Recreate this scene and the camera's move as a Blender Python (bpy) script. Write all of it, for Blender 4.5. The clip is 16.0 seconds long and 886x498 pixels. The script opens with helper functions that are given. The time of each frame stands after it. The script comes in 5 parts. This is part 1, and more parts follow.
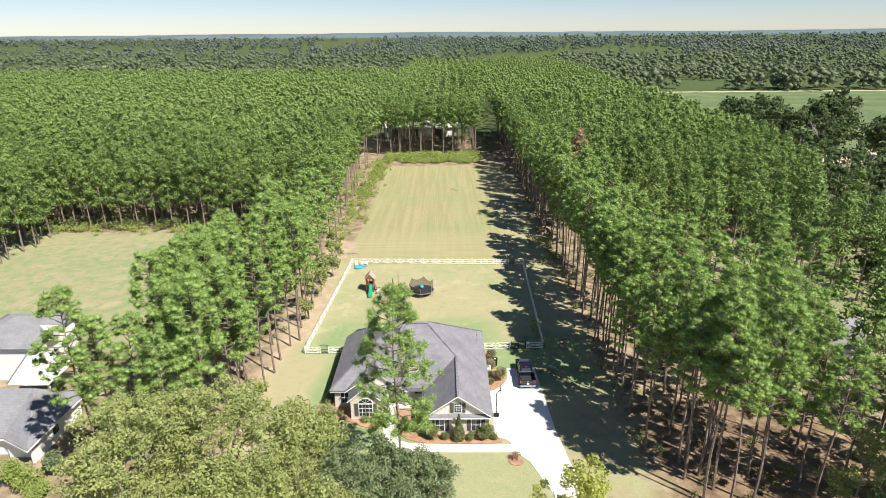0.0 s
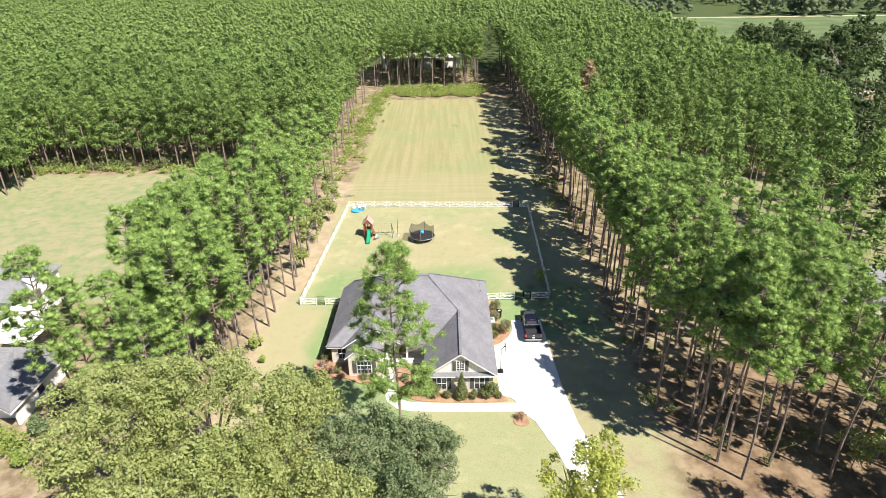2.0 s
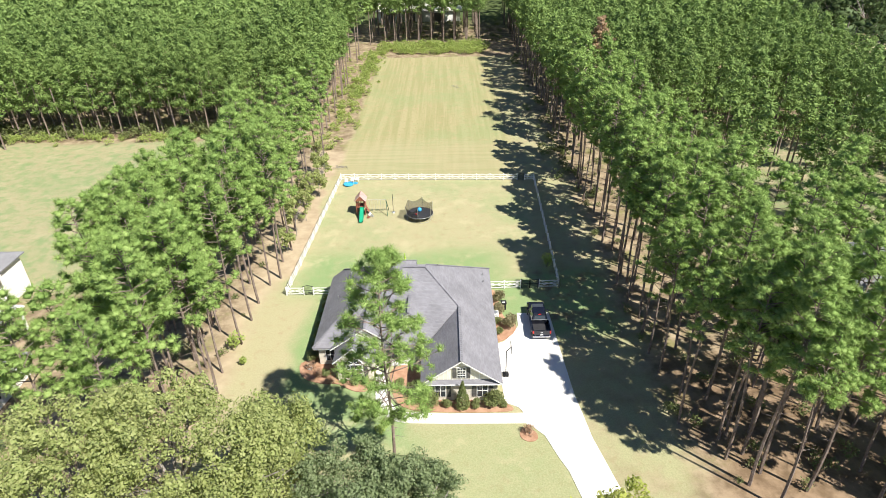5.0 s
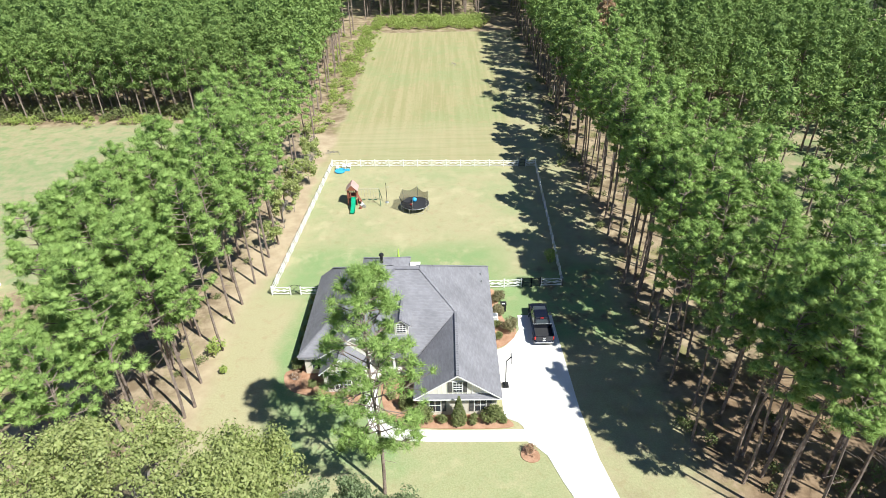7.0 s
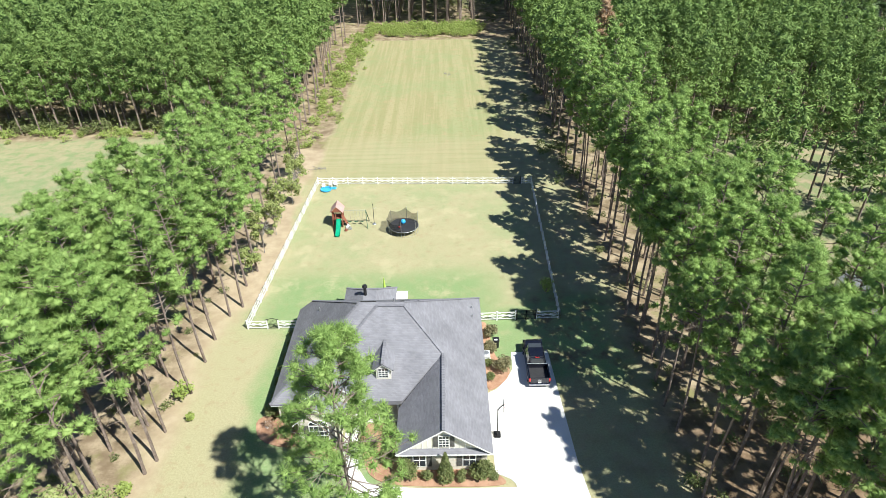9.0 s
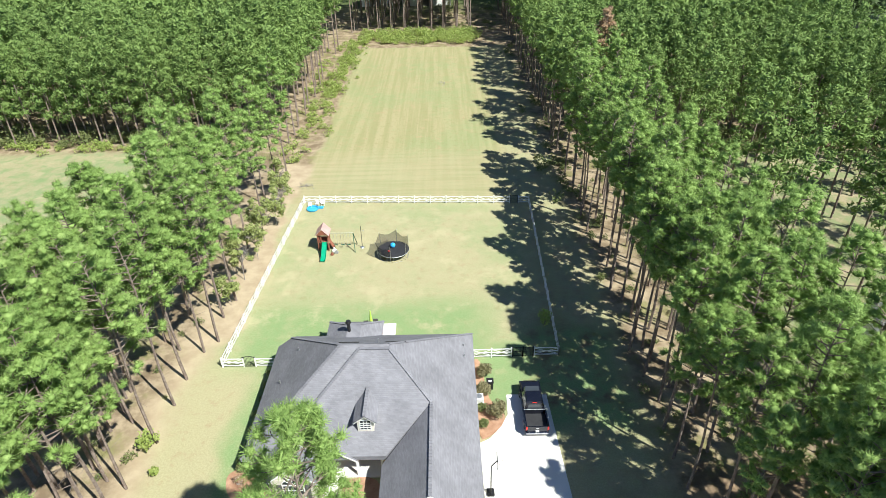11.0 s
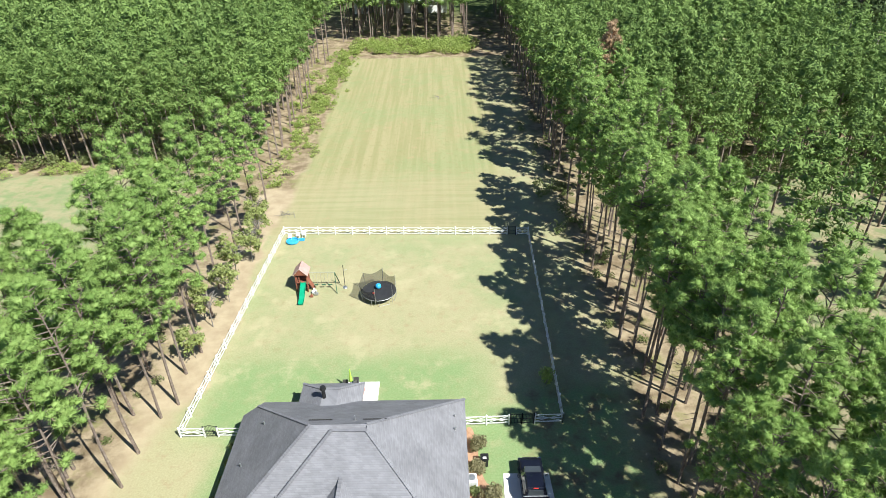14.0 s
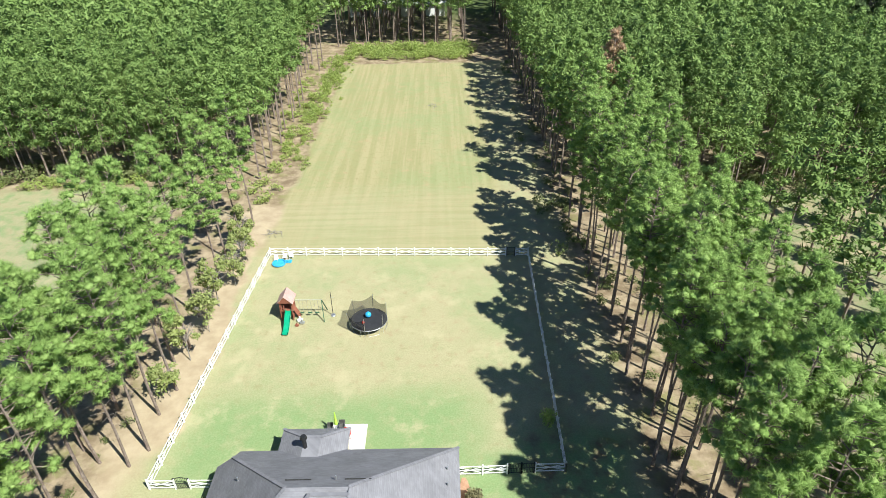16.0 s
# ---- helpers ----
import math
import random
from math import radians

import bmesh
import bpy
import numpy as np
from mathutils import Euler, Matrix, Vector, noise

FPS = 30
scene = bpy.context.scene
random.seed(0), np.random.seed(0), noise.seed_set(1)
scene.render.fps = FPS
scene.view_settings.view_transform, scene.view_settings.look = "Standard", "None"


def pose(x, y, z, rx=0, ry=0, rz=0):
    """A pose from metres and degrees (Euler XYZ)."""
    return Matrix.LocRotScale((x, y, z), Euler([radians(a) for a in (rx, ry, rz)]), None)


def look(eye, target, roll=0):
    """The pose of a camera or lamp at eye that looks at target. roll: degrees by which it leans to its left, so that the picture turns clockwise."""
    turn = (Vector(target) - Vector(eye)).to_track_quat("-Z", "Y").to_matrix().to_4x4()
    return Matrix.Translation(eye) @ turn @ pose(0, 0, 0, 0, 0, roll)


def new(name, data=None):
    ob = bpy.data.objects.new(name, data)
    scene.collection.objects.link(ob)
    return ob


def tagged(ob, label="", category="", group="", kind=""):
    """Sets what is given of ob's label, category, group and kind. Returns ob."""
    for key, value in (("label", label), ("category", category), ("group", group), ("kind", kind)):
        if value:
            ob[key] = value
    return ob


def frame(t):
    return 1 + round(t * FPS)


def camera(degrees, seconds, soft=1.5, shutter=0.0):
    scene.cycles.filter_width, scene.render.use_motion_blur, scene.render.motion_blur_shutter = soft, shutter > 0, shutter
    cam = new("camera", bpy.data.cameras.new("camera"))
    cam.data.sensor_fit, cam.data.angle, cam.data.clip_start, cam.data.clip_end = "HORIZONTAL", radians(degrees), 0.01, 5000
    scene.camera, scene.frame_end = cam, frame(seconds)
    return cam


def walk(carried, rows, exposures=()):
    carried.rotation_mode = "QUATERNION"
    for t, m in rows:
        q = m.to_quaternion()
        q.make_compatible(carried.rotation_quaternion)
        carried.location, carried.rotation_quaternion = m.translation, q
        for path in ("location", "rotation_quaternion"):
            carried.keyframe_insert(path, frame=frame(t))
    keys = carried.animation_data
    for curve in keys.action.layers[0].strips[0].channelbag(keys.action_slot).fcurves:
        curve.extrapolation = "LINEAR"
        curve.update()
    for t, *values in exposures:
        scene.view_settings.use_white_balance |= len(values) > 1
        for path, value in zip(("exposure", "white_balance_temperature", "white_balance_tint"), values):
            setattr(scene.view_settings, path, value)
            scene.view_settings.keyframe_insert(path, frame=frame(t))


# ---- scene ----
cam = camera(72.6, 16.0, soft=0.75)
PATH = [
    (0, (-0.193, -2.472, 42.877), (-0.199, -0.592, 42.196), -0.5),
    (0.5, (-0.25, -1.26, 42.825), (-0.255, 0.605, 42.103), -0.5),
    (1, (-0.287, 0.052, 42.82), (-0.293, 1.894, 42.043), -0.6),
    (1.5, (-0.256, 1.394, 42.821), (-0.265, 3.21, 41.981), -0.7),
    (2, (-0.214, 2.737, 42.808), (-0.226, 4.531, 41.923), -0.8),
    (2.5, (-0.201, 4.138, 42.799), (-0.215, 5.917, 41.886), -0.8),
    (3, (-0.169, 5.536, 42.787), (-0.182, 7.304, 41.852), -0.8),
    (3.5, (-0.095, 6.925, 42.778), (-0.109, 8.682, 41.822), -0.9),
    (4, (-0.05, 8.286, 42.771), (-0.065, 10.032, 41.794), -1.0),
    (4.2, (-0.037, 8.839, 42.759), (-0.053, 10.58, 41.774), -1.1),
    (6.3, (0.161, 14.711, 42.4), (0.145, 16.399, 41.328), -1.0),
    (6.5, (0.216, 15.246, 42.391), (0.201, 16.928, 41.309), -1.1),
    (7, (0.414, 16.603, 42.348), (0.399, 18.283, 41.262), -1.1),
    (7.5, (0.609, 17.915, 42.275), (0.595, 19.596, 41.191), -1.1),
    (8, (0.87, 19.324, 42.215), (0.859, 21.006, 41.133), -1.0),
    (8.5, (1.238, 20.801, 42.206), (1.227, 22.484, 41.125), -1.1),
    (9, (1.535, 22.217, 42.246), (1.525, 23.902, 41.168), -1.1),
    (9.2, (1.64, 22.772, 42.254), (1.632, 24.457, 41.175), -1.1),
    (11.5, (2.571, 29.263, 42.137), (2.566, 30.953, 41.068), -1.0),
    (12, (2.752, 30.795, 42.118), (2.746, 32.486, 41.049), -1.0),
    (12.5, (2.935, 32.214, 42.131), (2.931, 33.904, 41.062), -0.9),
    (13, (3.08, 33.61, 42.145), (3.076, 35.302, 41.079), -0.9),
    (13.5, (3.183, 34.981, 42.137), (3.183, 36.674, 41.071), -0.8),
    (14, (3.32, 36.301, 42.136), (3.321, 37.994, 41.071), -0.9),
    (14.5, (3.521, 37.604, 42.126), (3.521, 39.297, 41.062), -0.9),
    (15, (3.748, 38.939, 42.123), (3.747, 40.632, 41.058), -1.0),
    (15.5, (3.934, 40.226, 42.129), (3.932, 41.918, 41.064), -1.0),
    (16, (4.048, 41.521, 42.18), (4.048, 43.214, 41.115), -1.0),
]
walk(cam, [(t, look(eye, target, roll)) for t, eye, target, roll in PATH],
     [(0, 0.8, 6550, 10), (2, 0.93, 6600, 10), (4.2, 0.93, 6600, 10), (6.3, 0.87, 6200, 6.5), (9.2, 0.87, 6120, 5), (11.5, 0.89, 6150, 4), (16, 0.88, 6150, 3.5)])

# ---- light ----
SUN_DIR = Vector((0.757 * math.cos(radians(51)), -0.655 * math.cos(radians(51)), math.sin(radians(51))))
sun_data = bpy.data.lights.new("sun", "SUN")
sun_data.energy, sun_data.angle, sun_data.color = 5.0, radians(0.55), (1.0, 0.95, 0.87)
sun = new("sun", sun_data)
sun.matrix_world = look(SUN_DIR * 200, (0, 0, 0))
world = bpy.data.worlds.new("sky")
scene.world = world
world.use_nodes = True
sky = world.node_tree.nodes.new("ShaderNodeTexSky")
sky.sky_type, sky.sun_disc = "NISHITA", False
sky.sun_elevation, sky.sun_rotation = radians(51), radians(131)
sky.air_density, sky.dust_density, sky.ozone_density = 0.8, 0.05, 1.5
tint = world.node_tree.nodes.new("ShaderNodeMix")
tint.data_type, tint.blend_type = "RGBA", "MULTIPLY"
tint.inputs[0].default_value, tint.inputs[7].default_value = 1.0, (0.75, 0.77, 0.88, 1)
world.node_tree.links.new(sky.outputs[0], tint.inputs[6])
world.node_tree.links.new(tint.outputs[2], world.node_tree.nodes["Background"].inputs[0])
world.node_tree.nodes["Background"].inputs[1].default_value = 0.072


# ---- materials ----
class Nodes:
    """Short hand for building a node material."""

    def __init__(self, name):
        self.mat = bpy.data.materials.new(name)
        self.mat.use_nodes = True
        self.tree = self.mat.node_tree
        self.bsdf = self.tree.nodes["Principled BSDF"]
        self.out = self.tree.nodes["Material Output"]

    def add(self, kind, **sockets):
        n = self.tree.nodes.new(kind)
        for k, v in sockets.items():
            self.put(n.inputs[k.replace("_", " ")], v)
        return n

    def put(self, socket, v):
        if isinstance(v, bpy.types.NodeSocket):
            self.tree.links.new(v, socket)
        elif isinstance(v, tuple) and len(v) == 3 and socket.type == "RGBA":
            socket.default_value = (*v, 1)
        else:
            socket.default_value = v

    def maths(self, op, a, b=0.0, c=0.0):
        n = self.tree.nodes.new("ShaderNodeMath")
        n.operation = op
        for s, v in zip(n.inputs, (a, b, c)):
            self.put(s, v)
        return n.outputs[0]

    def noise(self, scale, detail=3.0, vec=None, rough=0.55):
        n = self.add("ShaderNodeTexNoise", Scale=scale, Detail=detail, Roughness=rough)
        if vec:
            self.put(n.inputs["Vector"], vec)
        return n.outputs["Fac"]

    def ramp(self, value, lo, hi, a=0.0, b=1.0):
        n = self.tree.nodes.new("ShaderNodeMapRange")
        n.interpolation_type = "SMOOTHSTEP"
        for s, v in zip(n.inputs, (value, lo, hi, a, b)):
            self.put(s, v)
        return n.outputs[0]

    def mix(self, fac, a, b):
        n = self.tree.nodes.new("ShaderNodeMix")
        n.data_type = "RGBA"
        self.put(n.inputs[0], fac), self.put(n.inputs[6], a), self.put(n.inputs[7], b)
        return n.outputs[2]

    def bump(self, height, strength=0.4, distance=0.02):
        n = self.add("ShaderNodeBump", Strength=strength, Distance=distance, Height=height)
        self.put(self.bsdf.inputs["Normal"], n.outputs[0])

    def set(self, color=None, rough=0.8, metal=0.0, spec=0.5):
        if color is not None:
            self.put(self.bsdf.inputs["Base Color"], color)
        self.put(self.bsdf.inputs["Roughness"], rough)
        self.put(self.bsdf.inputs["Metallic"], metal)
        self.put(self.bsdf.inputs["Specular IOR Level"], spec)
        return self.mat


def plain(name, a, b, scale=3.0, rough=0.7, metal=0.0, fine=40.0, bump=0.2, spec=0.5):
    """A surface with large stains and fine grain between two colours."""
    k = Nodes(name)
    pos = k.add("ShaderNodeTexCoord").outputs["Object"]
    big, small = k.noise(scale, 4, pos), k.noise(fine, 2, pos)
    fac = k.maths("ADD", k.maths("MULTIPLY", big, 0.65), k.maths("MULTIPLY", small, 0.35))
    col = k.mix(k.ramp(fac, 0.3, 0.7), a, b)
    k.bump(small, bump, 0.01)
    return k.set(col, rough, metal, spec)


def foliage(name, a, b, c, through_light=0.3, scale=0.35, rough=0.7, island=0.75):
    """Leaves: tint by tree and by leaf, some light passing through."""
    k = Nodes(name)
    pos = k.add("ShaderNodeNewGeometry")
    rnd = k.add("ShaderNodeObjectInfo").outputs["Random"]
    patch = k.noise(scale, 3, pos.outputs["Position"])
    col = k.mix(k.ramp(patch, 0.35, 0.65), a, b)
    tint = k.maths("MULTIPLY", pos.outputs["Random Per Island"], island)
    col = k.mix(k.maths("ADD", tint, k.maths("MULTIPLY", rnd, 0.2)), col, c)
    k.set(col, rough, 0, 0.15)
    tr = k.add("ShaderNodeBsdfTranslucent", Color=col)
    m = k.add("ShaderNodeMixShader", Fac=through_light)
    k.put(m.inputs[1], k.bsdf.outputs[0]), k.put(m.inputs[2], tr.outputs[0])
    k.put(k.out.inputs[0], m.outputs[0])
    return k.mat


def ground_material():
    k = Nodes("ground")
    pos = k.add("ShaderNodeNewGeometry").outputs["Position"]
    warp = k.add("ShaderNodeTexNoise", Scale=0.18, Detail=4.0, Vector=pos).outputs["Color"]
    shift = k.tree.nodes.new("ShaderNodeVectorMath")
    shift.operation = "MULTIPLY_ADD"
    k.put(shift.inputs[0], warp), k.put(shift.inputs[1], (5.0, 5.0, 0)), k.put(shift.inputs[2], pos)
    sep = k.add("ShaderNodeSeparateXYZ", Vector=shift.outputs[0])
    px, py = k.maths("SUBTRACT", sep.outputs[0], 2.5), k.maths("SUBTRACT", sep.outputs[1], 2.5)

    def zone(x0, x1, y0, y1, soft=1.0):
        m = k.maths("MULTIPLY", k.ramp(px, x0 - soft, x0 + soft), k.ramp(px, x1 - soft, x1 + soft, 1, 0))
        m = k.maths("MULTIPLY", m, k.ramp(py, y0 - soft, y0 + soft))
        return k.maths("MULTIPLY", m, k.ramp(py, y1 - soft, y1 + soft, 1, 0))

    broad, mid, fine = k.noise(0.06, 4, pos), k.noise(0.45, 5, pos, 0.65), k.noise(6.0, 4, pos, 0.7)
    grain = k.noise(30.0, 2, pos)
    # forest floor: brown needles with darker litter and some green undergrowth
    floor_col = k.mix(k.ramp(mid, 0.35, 0.68), (0.19, 0.14, 0.09), (0.4, 0.32, 0.215))
    floor_col = k.mix(k.maths("MULTIPLY", k.ramp(k.noise(0.23, 5, pos, 0.7), 0.5, 0.66), 0.75), floor_col, (0.2, 0.2, 0.075))
    far_green = k.ramp(sep.outputs[1], 235, 270)
    floor_col = k.mix(far_green, floor_col, (0.07, 0.1, 0.035))
    # lawn: tan dormant grass and green patches
    dry = k.mix(k.ramp(fine, 0.3, 0.7), (0.345, 0.318, 0.18), (0.43, 0.395, 0.24))
    dry = k.mix(k.maths("MULTIPLY", k.ramp(k.noise(0.8, 6, pos, 0.75), 0.52, 0.68), 0.55), dry, (0.33, 0.235, 0.14))
    lush = k.mix(k.ramp(fine, 0.3, 0.7), (0.185, 0.28, 0.115), (0.26, 0.345, 0.16))
    green = k.ramp(k.maths("ADD", k.maths("MULTIPLY", broad, 0.6), k.maths("MULTIPLY", mid, 0.4)), 0.42, 0.62)
    near_house = k.maths("MAXIMUM", zone(-19.5, 7, 72.5, 83, 3.0), zone(-16.8, -13.5, 55, 80, 1.2))
    near_house = k.maths("MAXIMUM", near_house, zone(4, 17, 66, 76, 2.0))
    near_house = k.maths("MAXIMUM", near_house, zone(-16, -3, 48, 58, 2.0))
    near_house = k.maths("MAXIMUM", near_house, k.maths("MULTIPLY", zone(-4, 12, 38, 51.5, 1.5), 0.38))
    near_house = k.maths("MULTIPLY", near_house, k.ramp(mid, 0.25, 0.55, 0.5, 1.0))
    lawn = k.mix(k.maths("MAXIMUM", k.maths("MULTIPLY", green, 0.48), near_house), dry, lush)
    # mown stripes and worn soil in the long field
    long = k.add("ShaderNodeMapping", Vector=pos)
    long.inputs["Scale"].default_value = (1.0, 0.035, 1.0)
    mown = k.noise(0.9, 4, long.outputs[0], 0.6)
    field = k.mix(k.ramp(mown, 0.38, 0.62), (0.3, 0.285, 0.14), (0.37, 0.33, 0.18))
    field = k.mix(k.maths("MULTIPLY", green, 0.42), field, lush)
    worn = k.maths("MULTIPLY", k.ramp(k.noise(0.35, 6, pos, 0.75), 0.55, 0.7), 0.7)
    field = k.mix(worn, field, (0.43, 0.315, 0.19))
    speck = k.ramp(k.noise(1.4, 7, pos, 0.8), 0.5, 0.66)
    field = k.mix(k.maths("MULTIPLY", speck, 0.62), field, (0.25, 0.22, 0.105))
    lawn = k.mix(k.maths("MULTIPLY", speck, 0.28), lawn, (0.27, 0.25, 0.12))
    sand = k.mix(k.ramp(mid, 0.3, 0.7), (0.36, 0.28, 0.185), (0.48, 0.39, 0.265))
    lawn = k.mix(k.maths("MULTIPLY", k.ramp(k.noise(0.22, 6, pos, 0.7), 0.52, 0.66), 0.5), lawn, (0.49, 0.43, 0.27))
    cross = k.add("ShaderNodeMapping", Vector=pos)
    cross.inputs["Scale"].default_value = (0.06, 1.0, 1.0)
    swath = k.mix(k.ramp(k.noise(1.1, 5, cross.outputs[0], 0.65), 0.35, 0.65), (0.42, 0.365, 0.225), (0.335, 0.31, 0.17))
    field = k.mix(k.ramp(sep.outputs[1], 123, 133, 0.55, 0.0), field, swath)
    col = floor_col
    col = k.mix(zone(-25.5, -16, 45, 122, 1.6), col, sand)
    col = k.mix(zone(-19.6, 17.5, 107, 199, 0.8), col, field)
    col = k.mix(zone(-20, 15.5, 72, 107.5, 0.5), col, lawn)
    col = k.mix(zone(-21, 14.2, 20, 76, 1.6), col, lawn)
    red_soil = k.mix(k.ramp(mid, 0.35, 0.65), (0.15, 0.1, 0.062), (0.31, 0.22, 0.145))
    col = k.mix(zone(22.5, 44, 30, 60, 3.0), col, red_soil)
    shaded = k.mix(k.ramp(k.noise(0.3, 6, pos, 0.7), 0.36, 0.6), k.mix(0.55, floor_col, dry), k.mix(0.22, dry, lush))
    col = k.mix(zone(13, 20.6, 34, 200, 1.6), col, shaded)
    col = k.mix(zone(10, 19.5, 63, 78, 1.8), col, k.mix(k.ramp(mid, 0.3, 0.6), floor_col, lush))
    col = k.mix(zone(-23, -13, 38, 74, 1.6), col, k.mix(near_house, dry, lush))
    col = k.mix(zone(-110, -37, 74, 128, 1.5), col, k.mix(0.2, k.mix(k.ramp(mid, 0.42, 0.7), lawn, lush), (0.15, 0.15, 0.08)))
    col = k.mix(zone(36.5, 88, 66, 124, 1.5), col, k.mix(k.ramp(mid, 0.35, 0.65, 0.35, 0.9), lush, floor_col))
    col = k.mix(zone(96, 700, 222, 440, 2.0), col, k.mix(k.ramp(broad, 0.35, 0.65), (0.1, 0.15, 0.065), (0.15, 0.2, 0.09)))
    col = k.mix(zone(128, 210, 196, 216, 3.0), col, (0.62, 0.52, 0.38))
    col = k.mix(zone(90, 700, 440, 446, 1.0), col, (0.5, 0.45, 0.3))
    col = k.mix(zone(-520, -440, 850, 890, 6.0), col, (0.3, 0.38, 0.14))
    col = k.mix(k.maths("MULTIPLY", grain, 0.22), col, (0.12, 0.1, 0.05))
    k.bump(k.maths("ADD", fine, k.maths("MULTIPLY", grain, 0.5)), 0.6, 0.06)
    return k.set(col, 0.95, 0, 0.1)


def shingle_material(name, a, b):
    k = Nodes(name)
    pos = k.add("ShaderNodeNewGeometry").outputs["Position"]
    sep = k.add("ShaderNodeSeparateXYZ", Vector=pos)
    course = k.maths("FRACT", k.maths("MULTIPLY", sep.outputs[2], 11.0))
    row = k.maths("FLOOR", k.maths("MULTIPLY", sep.outputs[2], 11.0))
    run = k.maths("ADD", sep.outputs[0], sep.outputs[1])
    tab = k.maths("FLOOR", k.maths("ADD", k.maths("MULTIPLY", run, 3.0), k.maths("MULTIPLY", row, 0.37)))
    white = k.add("ShaderNodeTexWhiteNoise")
    white.noise_dimensions = "2D"
    v = k.add("ShaderNodeCombineXYZ", X=row, Y=tab)
    k.put(white.inputs["Vector"], v.outputs[0])
    streak = k.noise(0.5, 5, pos, 0.6)
    fac = k.maths("ADD", k.maths("MULTIPLY", white.outputs["Value"], 0.35), k.maths("MULTIPLY", k.ramp(streak, 0.3, 0.7), 0.5))
    col = k.mix(fac, a, b)
    col = k.mix(k.ramp(course, 0.0, 0.22, 0.28, 0.0), col, (0.05, 0.05, 0.055))
    k.bump(k.maths("ADD", course, k.noise(60, 2, pos)), 0.5, 0.015)
    return k.set(col, 0.9, 0, 0.25)


def brick_material(name, a, b, mortar):
    k = Nodes(name)
    pos = k.add("ShaderNodeNewGeometry").outputs["Position"]
    sep = k.add("ShaderNodeSeparateXYZ", Vector=pos)
    v = k.add("ShaderNodeCombineXYZ", X=k.maths("ADD", sep.outputs[0], sep.outputs[1]), Y=sep.outputs[2])
    br = k.add("ShaderNodeTexBrick", Vector=v.outputs[0], Color1=a, Color2=b, Mortar=mortar, Scale=1.0)
    for key, val in (("Mortar Size", 0.008), ("Brick Width", 0.22), ("Row Height", 0.076)):
        br.inputs[key].default_value = val
    col = k.mix(k.maths("MULTIPLY", k.noise(1.2, 4, pos), 0.35), br.outputs["Color"], mortar)
    k.bump(br.outputs["Fac"], -0.4, 0.01)
    return k.set(col, 0.9, 0, 0.2)


def glass_material(name, tint=(0.03, 0.035, 0.04)):
    k = Nodes(name)
    return k.set(k.mix(k.noise(1.5, 2), tint, tuple(v * 1.6 for v in tint)), 0.06, 0, 0.7)


